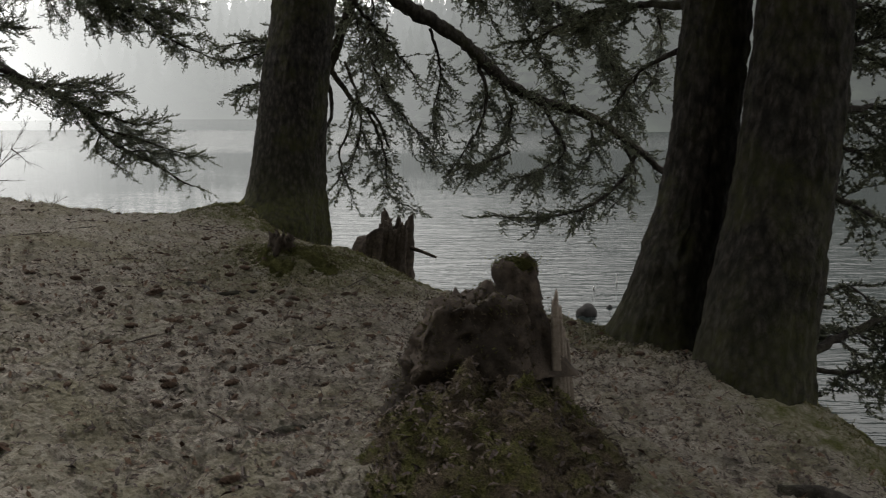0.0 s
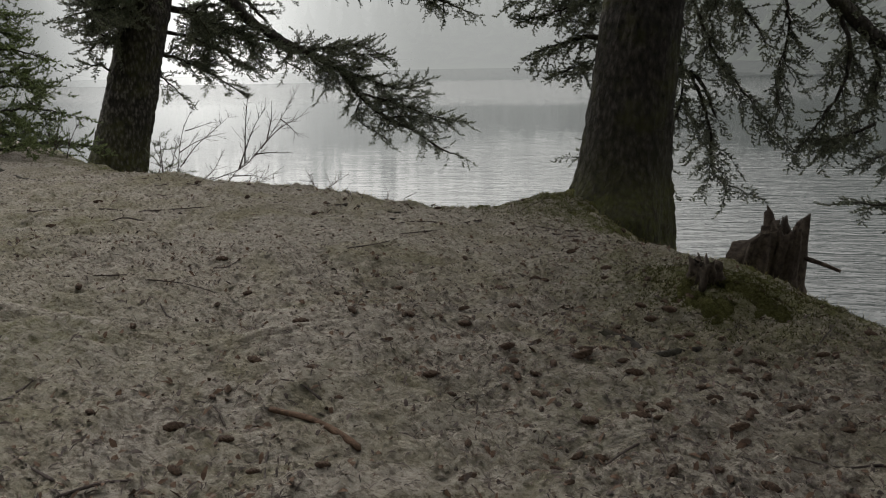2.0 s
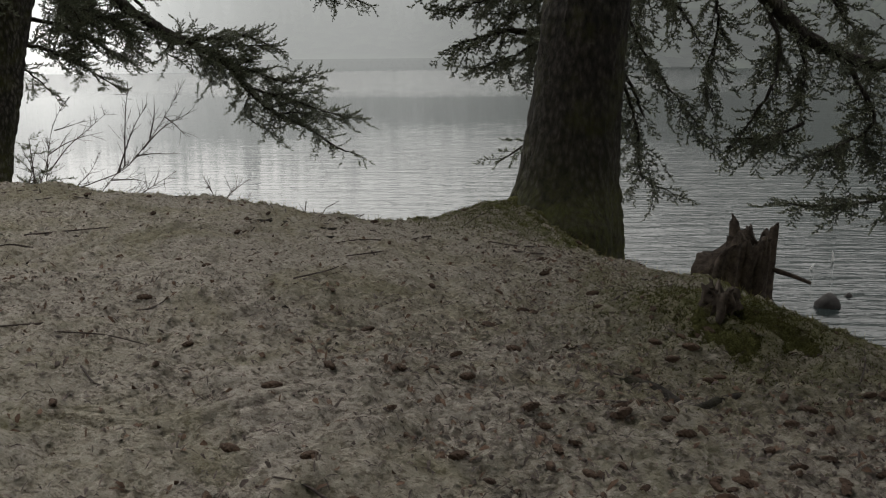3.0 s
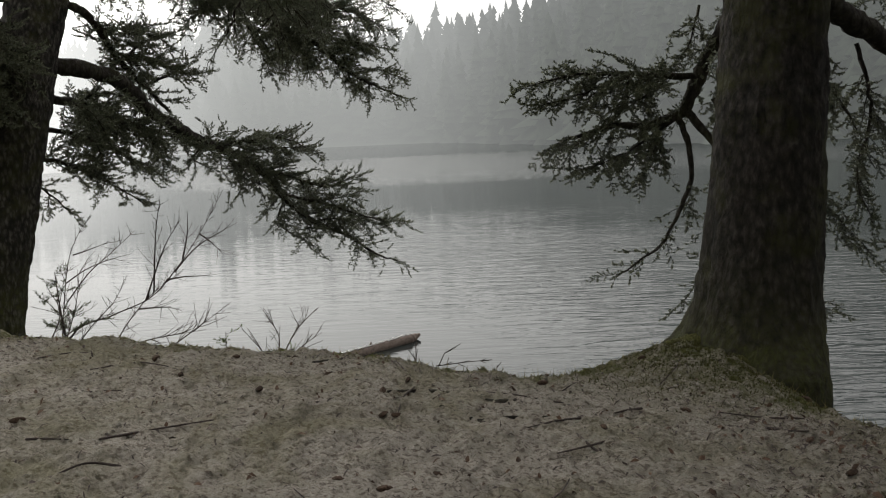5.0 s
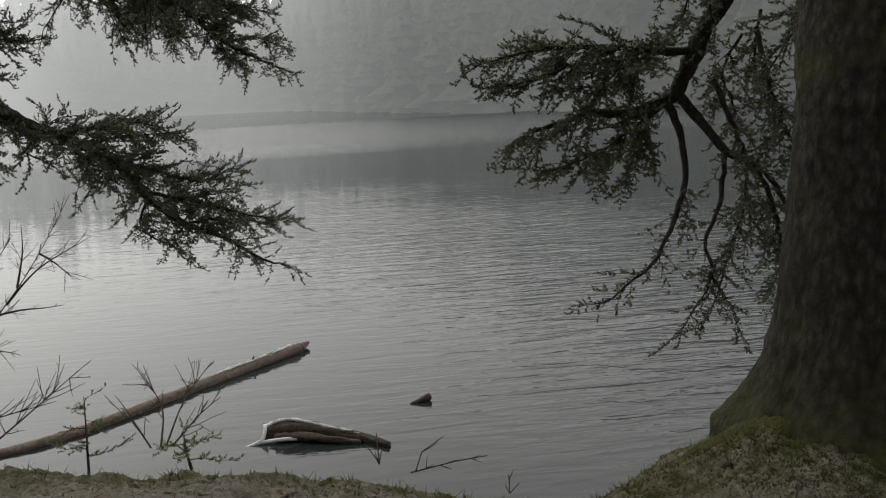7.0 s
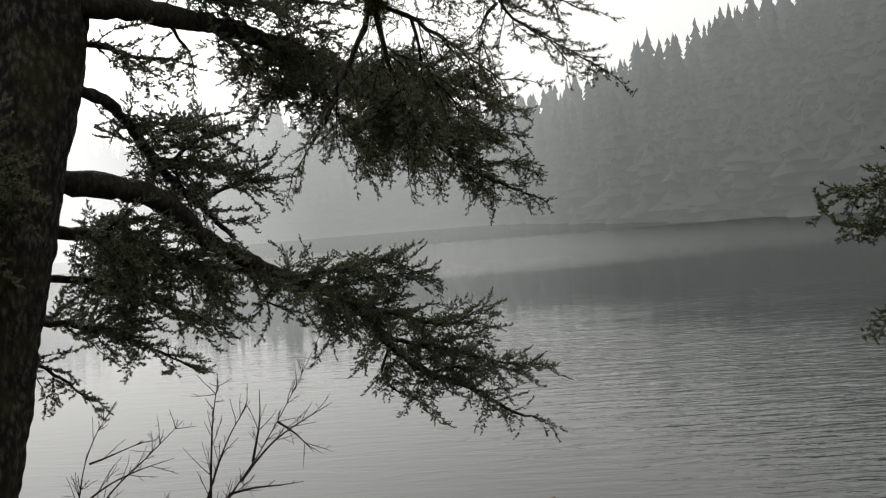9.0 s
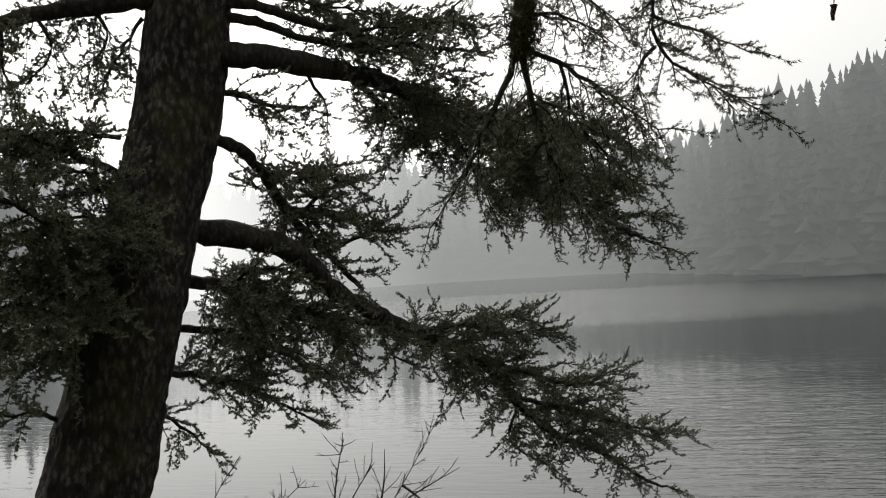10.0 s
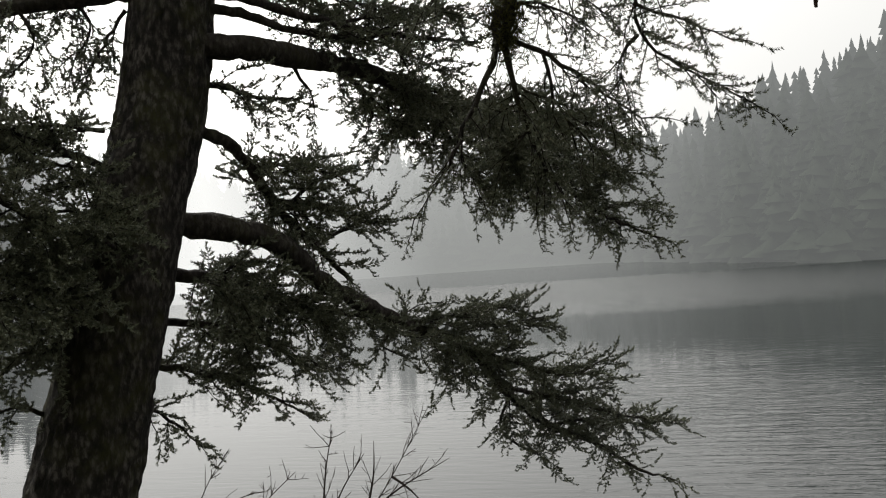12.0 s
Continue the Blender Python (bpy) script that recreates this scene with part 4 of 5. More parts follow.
# the two dark trunks beside the path
back_tree = spruce((1.3, 5.3), "dark spruce trunk standing close beside a thicker one")
trunk(back_tree, [(1.26, 5.25, -0.3), (1.40, 5.3, 0.4), (1.545, 5.41, 1.0), (1.64, 5.5, 2.2), (1.8, 5.6, 5), (2.0, 5.7, 11)], [0.25, 0.22, 0.205, 0.195, 0.16, 0.08], 5, 0.2, 0.2, mossy=0.4, foot=-0.08)
bough(back_tree, [(1.51, 5.67, 1.99), (1.25, 6.08, 2.03), (0.94, 6.48, 1.99), (0.62, 6.86, 1.82)], 0.03, 0.006, 0.5, 0.15, 0.9, 1.2)
bough(back_tree, [(1.44, 5.62, 1.71), (1.29, 6.01, 1.59), (1.16, 6.27, 1.33)], 0.02, 0.005, 0.4, 0.2, 0.8, 1.2)
front_tree = spruce((1.65, 4.7), "thick dark spruce trunk at the edge of the bank")
trunk(front_tree, [(1.66, 4.62, -0.4), (1.72, 4.72, 0.2), (1.88, 4.91, 1.04), (1.98, 5.05, 2.1), (2.1, 5.1, 5), (2.3, 5.2, 11)], [0.32, 0.295, 0.27, 0.255, 0.22, 0.1], 5, 0.1, 0.9, mossy=0.4, foot=-0.12)
bough(front_tree, [(2.07, 5.06, 1.37), (2.30, 5.16, 1.36), (2.63, 5.37, 1.37), (3.11, 5.55, 1.23)], 0.025, 0.006, 0.5, 0.2, 0.9, 0.9)
bough(front_tree, [(1.98, 4.95, 0.97), (2.30, 5.08, 0.83), (2.63, 5.26, 0.70), (2.95, 5.34, 0.56)], 0.02, 0.006, 0.45, 0.2, 0.9, 0.9)
bough(front_tree, [(1.83, 4.64, 0.03), (2.09, 4.75, 0.09), (2.58, 5.07, 0.17), (3.18, 5.36, 0.10)], 0.03, 0.008, 0.5, 0.15, 0.8, 1.6)
bough(front_tree, [(1.88, 4.74, 0.32), (2.13, 4.89, 0.35), (2.30, 5.00, 0.37), (2.48, 5.08, 0.24)], 0.012, 0.005, 0.3, 0.15, 0.9, 0.4)
bough(front_tree, [(2.10, 5.11, 1.68), (2.41, 5.32, 1.73), (2.83, 5.65, 1.85)], 0.02, 0.006, 0.5, 0.2, 0.9, 0.9)
bough(front_tree, [(2.16, 5.03, 1.19), (2.41, 5.22, 1.11), (2.74, 5.42, 1.07)], 0.015, 0.005, 0.45, 0.15, 0.95, 1.0, 0.06)
bough(front_tree, [(2.19, 5.15, 1.90), (2.48, 5.36, 1.95), (2.85, 5.55, 1.87)], 0.015, 0.005, 0.45, 0.15, 0.95, 1.0, 0.06)
bough(front_tree, [(2.00, 4.73, -0.03), (2.19, 4.82, -0.09), (2.54, 5.02, -0.12), (2.91, 5.22, -0.14)], 0.015, 0.005, 0.4, 0.15, 0.9, 1.4, 0.07)


def shade_crown(tree, axis_points, low, high, reach, count):
    """The unseen upper crown, added for its shade: drooping boughs all round the stem."""
    path = spline(axis_points, 0.1)
    spray = Spray()
    for k in range(count):
        u = (k + RNG.random()) / count
        z = low + (high - low) * u
        p = path[int(np.argmin(np.abs(path[:, 2] - z)))]
        a = k * 2.4 + RNG.uniform(-0.4, 0.4)
        size = reach * (1 - 0.75 * u) * RNG.uniform(0.7, 1.15)
        d = np.array([math.cos(a), math.sin(a), 0.15])
        pts = [p]
        for s in range(6):
            d = unit(d - 0.10 * UP + 0.06 * RNG.normal(size=3))
            pts.append(pts[-1] + d * size / 6)
        spray.wood.add(np.array(pts), np.linspace(0.03, 0.006, 7), 5)
        for s in range(2, 7, 2):
            side = unit(np.cross(d, UP))
            for sign in (1, -1):
                e = unit(d + sign * side * 0.9 + 0.2 * RNG.normal(size=3) - 0.15 * UP)
                q = pts[s] + e * size * 0.28
                spray.a += [pts[s], q, q]
                spray.b += [q, q + unit(e + d) * size * 0.2, q + unit(e - 0.6 * d) * size * 0.16]
        spray.a += pts[1:-1]
        spray.b += pts[2:]
    tagged(spray.wood.build("shade_crown_limbs", TWIG_BARK, tree), kind="stuff")
    tagged(spray.needles("shade_crown", NEEDLES, tree, 40, 0.16, 0.055), kind="stuff")


# These crowns stay out of view and darken the trunks and ground below.
shade_crown(edge_tree, [(-1.36, 9.35, 2.6), (-1.2, 9.5, 6), (-1.0, 9.6, 13)], 5.2, 12.8, 2.9, 110)
shade_crown(lean_tree, [(-7.53, 12.8, 4.0), (-7.2, 13.2, 9), (-7.0, 13.4, 13)], 5.6, 12.8, 2.4, 60)
shade_crown(back_tree, [(1.66, 5.5, 2.2), (1.8, 5.6, 5), (2.0, 5.7, 11)], 4.5, 10.8, 3.3, 150)
shade_crown(front_tree, [(1.98, 5.05, 2.1), (2.1, 5.1, 5), (2.3, 5.2, 11)], 4.5, 10.8, 3.3, 150)


def shade_forest_behind():
    """Plain dark wood, unseen, added behind the path to block light from there."""
    v, f, n = [], [], 0
    for k in range(220):
        a = math.radians(94 + 154 * (k + RNG.random()) / 220)
        r = RNG.uniform(5.0, 21)
        x, y = -2 + r * math.sin(a), 1 + r * math.cos(a)
        if float(lip_distance(np.array(x), np.array(y))) < 0.5 or math.hypot(x, y) < 4.8:
            continue
        z, tall = ground_z(x, y) - 0.2, RNG.uniform(14, 24)
        for t in range(9):
            u = t / 9
            w = 2.6 * (1 - u) ** 0.8 + 0.15
            zb = z + tall * (0.10 + 0.86 * u)
            b = np.arange(11) * 2 * math.pi / 11 + RNG.uniform(0, 6)
            rr = w * RNG.uniform(0.45, 1.15, 11)
            ring = np.stack([x + rr * np.cos(b), y + rr * np.sin(b), zb - RNG.uniform(0.2, 0.9, 11)], 1)
            v.append(np.concatenate([[[x, y, zb + tall * 0.16]], ring]))
            f.append(np.array([(n, n + 1 + i, n + 1 + (i + 1) % 11) for i in range(11)]))
            n += 12
        for s in range(6):
            b0, b1 = s * math.pi / 3, (s + 1) * math.pi / 3
            v.append(np.array([(x + 0.3 * math.cos(b0), y + 0.3 * math.sin(b0), z), (x + 0.3 * math.cos(b1), y + 0.3 * math.sin(b1), z), (x, y, z + tall * 0.9)]))
            f.append(np.array([(n, n + 1, n + 2)]))
            n += 3
    ob = mesh_object("shade_forest_behind", np.concatenate(v), np.concatenate(f), NEEDLES, smooth=False)
    return tagged(ob, "unseen dark conifer wood added behind the path to block light", "forest", kind="stuff")


shade_forest_behind()

# ---- stumps ----


def ragged(name, parent, base, top, r0, r1, rim, material, squash=1.0, rough=0.03, sides=40, label="", hollow=0.12):
    """A broken stub of a trunk: rim(angle) is the height that each side reaches above the top point."""
    base, top = np.array(base), np.array(top)
    v, rings = [], 16
    for i in range(rings + 1):
        u = i / rings
        for j in range(sides):
            a = 2 * math.pi * j / sides
            c = base + (top - base) * u + UP * rim(a) * u
            r = (r0 + (r1 - r0) * u ** 0.6) * (1 + 0.5 * (1 - u) ** 4 * max(0, math.cos(3 * a + 1)))
            q = Vector((math.cos(a) * 1.7, math.sin(a) * 1.7, c[2] * 3 + base[0]))
            r += rough * (noise.noise(q * 1.5) + 0.6 * noise.noise(q * 4) + 0.4 * noise.noise(q * 9))
            v.append((c[0] + r * math.cos(a), c[1] + squash * r * math.sin(a), c[2]))
    for i, (s, dz) in enumerate(((0.72, -0.03), (0.4, -hollow), (0.08, -hollow * 1.2))):
        for j in range(sides):
            a = 2 * math.pi * j / sides
            c = top + UP * (rim(a) * (1 - 0.33 * (i + 1)) + dz + 0.02 * noise.noise(Vector((j * 0.7, i * 3, base[0]))))
            v.append((c[0] + s * r1 * math.cos(a), c[1] + squash * s * r1 * math.sin(a), c[2]))
    k = rings + 4
    i = np.arange(k - 1)[:, None] * sides
    j = np.arange(sides)
    q = np.stack([i + j, i + (j + 1) % sides, i + sides + (j + 1) % sides, i + sides + j], -1).reshape(-1, 4)
    return mesh_object(name, np.array(v), q, material, parent, label)


def dome(name, parent, centre, rx, ry, h, material, label="", rough=0.05, seed=0.0, steep=2.0, sink=0.06):
    """A soft uneven heap."""
    m, k, v = 56, 26, []
    for i in range(k + 1):
        u = i / k
        for j in range(m):
            a = 2 * math.pi * j / m
            w = 1 + 0.22 * noise.noise(Vector((math.cos(a) * 1.2, math.sin(a) * 1.2, seed)))
            x, y = centre[0] + rx * u * w * math.cos(a), centre[1] + ry * u * w * math.sin(a)
            p = Vector((x * 6, y * 6, seed))
            z = centre[2] + h * (1 - u ** steep) ** 0.8 + (1 - u ** steep) * (rough * noise.noise(p) + 0.6 * rough * noise.noise(p * 2.6)) + 0.25 * rough * noise.noise(p * 7)
            v.append((x, y, z if i < k else ground_z(x, y) - sink))
    i = np.arange(k)[:, None] * m
    j = np.arange(m)
    q = np.stack([i + j, i + (j + 1) % m, i + m + (j + 1) % m, i + m + j], -1).reshape(-1, 4)
    return mesh_object(name, np.array(v), q, material, parent, label)


def surface_points(ob, count, lift=0.0):
    """Random places over the upper side of a mesh."""
    me = ob.data
    co = np.array([p.center[:] for p in me.polygons])
    no = np.array([p.normal[:] for p in me.polygons])
    ok = np.where(np.abs(no[:, 2]) > 0.1)[0]
    area = np.array([me.polygons[i].area for i in ok])
    pick = RNG.choice(ok, count, p=area / area.sum())
    return co[pick] + RNG.normal(size=(count, 3)) * 0.012 * np.array([1, 1, 0.3]) + UP * lift


def hollow_stump(name, parent, centre, z0, z1, rx, ry, material, label=""):
    """A crumbling stump, undercut on the side of the path, with an uneven top."""
    rings, sides, v = 30, 84, []

    def top_at(a):
        c, sn = math.cos(a), math.sin(a)
        return z1 + 0.06 * noise.noise(Vector((1.6 * c, 1.6 * sn, 3.1))) + 0.035 * noise.noise(Vector((5 * c, 5 * sn, 1.7))) - 0.13 * max(0.0, -c) ** 2

    for i in range(rings + 1):
        u = i / rings
        for j in range(sides):
            a = 2 * math.pi * j / sides
            c, sn = math.cos(a), math.sin(a)
            z = z0 + (top_at(a) - z0) * u
            side = (a - 1.5 * math.pi + 0.35 + math.pi) % (2 * math.pi) - math.pi
            under = 1 - 0.36 * math.exp(-(side / 0.8) ** 2) * math.exp(-((u - 0.36) / 0.24) ** 2)
            q = Vector((2.2 * c, 2.2 * sn, z * 6))
            k = (1.22 - 0.42 * u) * under * (1 + 0.16 * noise.noise(q) + 0.12 * noise.noise(q * 2.6) + 0.08 * noise.noise(q * 6) + 0.04 * noise.noise(q * 13))
            v.append((centre[0] + rx * k * c, centre[1] + ry * k * sn, z + 0.02 * noise.noise(q * 5)))
    for s, drop in ((0.62, 0.0), (0.42, 0.02), (0.22, 0.03), (0.03, 0.03)):
        for j in range(sides):
            a = 2 * math.pi * j / sides
            c, sn = math.cos(a), math.sin(a)
            q = Vector((9 * s * c, 9 * s * sn, 2.0))
            v.append((centre[0] + rx * s * c, centre[1] + ry * s * sn, z1 + (top_at(a) - z1) * s + 0.05 * noise.noise(q) + 0.03 * noise.noise(q * 2.7) - drop))
    k = rings + 5
    i = np.arange(k - 1)[:, None] * sides
    j = np.arange(sides)
    q = np.stack([i + j, i + (j + 1) % sides, i + sides + (j + 1) % sides, i + sides + j], -1).reshape(-1, 4)
    return mesh_object(name, np.array(v), q, material, parent, label)


near_stump = tagged(new("rotten_stump"), "rotten broken stump on a mossy root mound beside the path", "stump")
mound_part = dome("root_mound", near_stump, (0.15, 2.97, 0.0), 0.58, 0.74, 0.41, HUMUS, "mossy root mound strewn with litter", 0.16, 3.0)
blades("moss_layer", near_stump, surface_points(mound_part, 12000), HUMUS, 0.017, 1.0)
body_part = hollow_stump("stump_body", near_stump, (0.13, 3.36), 0.12, 0.665, 0.30, 0.25, ROTTEN, "dark rotten undercut stump body")
blades("moss_layer", near_stump, surface_points(body_part, 5000), HUMUS, 0.016, 1.1)
ragged("stump_post", near_stump, (0.31, 3.30, 0.40), (0.275, 3.33, 0.80), 0.14, 0.075, lambda a: 0.03 * math.sin(2 * a) + 0.03 * noise.noise(Vector((4 * math.cos(a), 4 * math.sin(a), 5))), ROTTEN, 1.0, 0.03, 24, "upright splinter capped with moss", 0.02)
blades("moss_cap", near_stump, np.array([(0.275, 3.33, 0.80)]) + RNG.normal(size=(1800, 3)) * np.array([0.034, 0.034, 0.011]), MOSS, 0.010, 1.2)
for k in range(4):
    bm = bmesh.new()
    bmesh.ops.create_cube(bm, size=1)
    bmesh.ops.subdivide_edges(bm, edges=bm.edges[:], cuts=3, use_grid_fill=True)
    for p in bm.verts:
        u = p.co.z + 0.5
        p.co.x *= 0.045 * (1 - 0.55 * u) * (1 + 0.4 * noise.noise(p.co * 6 + Vector((k, 0, 0))))
        p.co.y *= 0.03
        p.co.z = 0.22 + u * (0.48 - 0.07 * k) + 0.05 * u * noise.noise(Vector((p.co.x * 80, k, 0)))
        p.co.x += 0.43 + 0.022 * k - 0.02 * u
        p.co.y += 3.22 + 0.05 * k
    part("splinter", bm, SPLIT, near_stump, "pale split wood")

far_stump = tagged(new("broken_stump"), "dark jagged broken stump leaning over the lake at the bank's edge", "stump")


def spikes(a):
    """Broken fibres: a few sharp peaks round the rim."""
    out = -0.10 + 0.05 * noise.noise(Vector((9 * math.cos(a), 9 * math.sin(a), 4.2)))
    for at, tall, wide in ((2.5, 0.20, 0.34), (1.5, 0.10, 0.2), (0.7, 0.09, 0.22), (-0.25, 0.15, 0.22), (-1.2, 0.05, 0.25), (3.9, 0.09, 0.4)):
        off = (a - at + math.pi) % (2 * math.pi) - math.pi
        out += tall * math.exp(-(off / wide) ** 2)
    return out


ragged("stump_body", far_stump, (-0.56, 8.05, -1.0), (-0.42, 8.10, 0.36), 0.27, 0.15, spikes, ROTTEN, 0.85, 0.035, 90, hollow=0.22)
ragged("stump_shoulder", far_stump, (-0.76, 8.0, -0.8), (-0.63, 8.04, 0.24), 0.24, 0.15, lambda a: 0.03 * math.sin(3 * a) + 0.10 * math.cos(a), ROTTEN, 0.85, 0.05, 48, "lower rotten shoulder", 0.03)
ragged("stump_foot", far_stump, (-0.86, 7.92, -0.5), (-0.78, 7.97, 0.0), 0.18, 0.13, lambda a: 0.03 * math.sin(2 * a) + 0.08 * math.cos(a), MOSS, 0.9, 0.05, 36, "mossy stump foot", 0.03)
snag = Tubes()
snag.add(spline([(-0.32, 8.05, 0.10), (-0.2, 8.0, 0.07), (-0.06, 7.96, 0.02)], 0.04), np.linspace(0.02, 0.012, len(spline([(-0.32, 8.05, 0.10), (-0.2, 8.0, 0.07), (-0.06, 7.96, 0.02)], 0.04))), 6, 0.1)
snag.build("snag", ROTTEN, far_stump, "short broken branch stub")

small_stump = tagged(new("small_stump"), "small mossy stump nub on a moss hummock", "stump")
hum = dome("hummock", small_stump, (-1.06, 6.12, 0.24), 0.42, 0.36, 0.16, MOSS, "moss hummock", 0.10, 8.0, 1.5)
blades("moss_layer", small_stump, surface_points(hum, 7000), MOSS, 0.018, 0.9)
ragged("stump_body", small_stump, (-1.12, 6.10, 0.2), (-1.12, 6.10, 0.50), 0.14, 0.06, lambda a: 0.05 * noise.noise(Vector((3 * math.cos(a), 3 * math.sin(a), 9))), ROTTEN, 1.0, 0.06, 40, hollow=0.02)
ragged("stump_knob", small_stump, (-1.02, 6.06, 0.15), (-1.0, 6.06, 0.41), 0.11, 0.05, lambda a: 0.03 * noise.noise(Vector((3 * math.cos(a), 3 * math.sin(a), 2))), MOSS, 1.0, 0.06, 32, "mossy lower knob", 0.01)

# ---- fallen wood, stones and floating bits ----


def rod(name, points, r0, r1, material, parent=None, label="", sides=10, lump=0.06, step=0.05):
    path = spline(points, step)
    radii = np.linspace(r0, r1, len(path))
    path = np.concatenate([path[:1], path[:1] * 0.8 + path[1:2] * 0.2, path[1:-1], path[-2:-1] * 0.2 + path[-1:] * 0.8, path[-1:]])
    radii = np.concatenate([[0.12 * r0, r0], radii[1:-1], [r1, 0.15 * r1]])
    t = Tubes()
    t.add(path, radii, sides, lump)
    return t.build(name, material, parent, label)


hang = [(-3.62, 11.80, 4.06), (-3.64, 11.81, 3.48), (-3.65, 11.81, 3.36), (-3.66, 11.81, 3.28)]
rod("hanging_twig", hang[:3], 0.005, 0.003, STEM, lean_tree, "bare hanging twig", 6)
rod("cone", [hang[2], (np.array(hang[2]) + np.array(hang[3])) / 2, hang[3]], 0.016, 0.008, CONE, lean_tree, "brown hanging cone", 8, 0.15, 0.02)
LOG = [(*p, z) for p, z in zip([(-8.28, 15.44), (-7.09, 16.10), (-5.70, 17.56), (-4.50, 18.81)], (-1.96, -1.95, -1.94, -1.92))]
log = tagged(new("fallen_log"), "weathered fallen log with a snow crust lying in the shallow lake", "log")
rod("log_trunk", LOG, 0.075, 0.10, DRIFT, log, sides=16, step=0.08, lump=0.05)
end = np.array(LOG[-1]) - np.array(LOG[-2])
rod("broken_end", [LOG[-1], np.array(LOG[-1]) + end * 0.06 + UP * 0.02, np.array(LOG[-1]) + end * 0.13 + UP * 0.045], 0.10, 0.025, DRIFT, log, "splintered end", 12, 0.12, 0.05)
for k in range(7):
    u = 0.45 + 0.075 * k
    p = np.array(LOG[1]) * (1 - u) + np.array(LOG[-1]) * u
    e = unit(np.array([RNG.normal(), 0.3, RNG.normal() - 0.4]))
    rod("branch_stub", [p, p + e * 0.1, p + e * 0.16], 0.03, 0.012, DRIFT, log, sides=6)
top_frost = Tubes()
for k in range(110):
    u = RNG.uniform(0.55, 0.98)
    p = np.array(LOG[1]) * (1 - u) + np.array(LOG[-1]) * u + np.array([RNG.uniform(-0.05, 0.05), 0, 0.10])
    d = unit(np.array(LOG[-1]) - np.array(LOG[1]))
    top_frost.add(np.array([p, p + d * 0.03, p + d * 0.06]), [0.004, RNG.uniform(0.005, 0.014), 0.003], 6, 0.25)
tagged(top_frost.build("snow_crust", FROST, log, "thin crust of snow"), kind="stuff")

drift = tagged(new("driftwood"), "rotten log with a pale forked branch lying in the shallows", "driftwood")
DA, DB, DC = [np.array((*p, -1.94)) for p in [(-4.80, 15.49), (-3.74, 15.05), (-3.43, 14.78)]]
rod("log_piece", [DA, DA * 0.75 + DB * 0.25 + UP * 0.10, DA * 0.4 + DB * 0.6 + UP * 0.07, DB + UP * 0.02, DC], 0.10, 0.04, ROTTEN, drift, sides=16, lump=0.16, step=0.07)
rod("log_piece", [DA + (0.1, -0.12, 0.0), DA * 0.6 + DB * 0.4 + (0, -0.14, 0.05), DB + (0, -0.1, 0.0)], 0.06, 0.03, ROTTEN, drift, sides=12, lump=0.2, step=0.07)
rod("pale_strip", [DA + (-0.04, -0.03, 0.10), DA * 0.75 + DB * 0.25 + UP * 0.19, DA * 0.4 + DB * 0.6 + UP * 0.14, DB + UP * 0.07], 0.028, 0.012, FROST, drift, "bleached bark strip", 7, 0.25)
rod("forked_branch", [DA + (-0.28, -0.3, -0.05), DA + (-0.05, -0.25, 0.02), DA + (0.0, -0.12, 0.15)], 0.03, 0.02, FROST, drift, "bleached forked branch", 7, 0.15)
rod("forked_branch", [DA + (-0.06, -0.25, 0.0), DA + (0.25, -0.3, 0.03), DA + (0.6, -0.3, -0.02)], 0.028, 0.012, FROST, drift, "bleached forked branch", 7, 0.15)


def boulder(name, at, size, label, category="rock", material=None):
    bm = bmesh.new()
    bmesh.ops.create_icosphere(bm, subdivisions=3, radius=1)
    for p in bm.verts:
        n = 1 + 0.25 * noise.noise(p.co * 1.3 + Vector(at)) + 0.1 * noise.noise(p.co * 4)
        p.co = Vector((p.co.x * size[0] * n + at[0], p.co.y * size[1] * n + at[1], p.co.z * size[2] * n + at[2]))
    return tagged(part(name, bm, material or STONE), label, category)


boulder("boulder", (2.29, 13.95, -1.93), (0.16, 0.15, 0.15), "wet dark boulder breaking the lake surface")
boulder("stone", (2.75, 14.44, -1.95), (0.05, 0.05, 0.05), "small dark stone in the shallow water")
tagged(rod("floating_stick", [(3.24, 16.48, -1.99), (3.27, 16.5, -1.9), (3.24, 16.5, -1.78)], 0.018, 0.010, FROST, sides=6), "pale stick standing out of the shallow water", "stick")
tagged(rod("floating_stick", [(2.72, 15.95, -1.99), (2.74, 15.95, -1.92), (2.78, 15.95, -1.86)], 0.018, 0.010, FROST, sides=6), "short pale stick standing out of the water", "stick")
tagged(rod("floating_wood", [(-3.08, 16.05, -1.96), (-2.93, 16.09, -1.93), (-2.8, 16.12, -1.89)], 0.02, 0.045, ROTTEN, sides=8, lump=0.2), "dark chunk of driftwood floating on the lake", "driftwood")

# ---- bare shrubs and saplings along the lip ----


def bare(tubes, p, d, length, r, level):
    n = max(3, int(length / 0.08))
    pts, dirs = [p], []
    for i in range(n):
        d = unit(d + 0.10 * RNG.normal(size=3) + 0.03 * UP)
        dirs.append(d)
        pts.append(pts[-1] + d * length / n)
    tubes.add(np.array(pts), np.linspace(r, max(0.0015, r * 0.35), n + 1), 5)
    if level:
        for i in range(1, n):
            if RNG.random() < 0.62:
                e = unit(dirs[i] + 0.8 * RNG.normal(size=3) + 0.15 * UP)
                bare(tubes, pts[i], e, length * RNG.uniform(0.25, 0.5) * (1 - 0.5 * i / n), max(0.002, r * 0.5), level - 1)


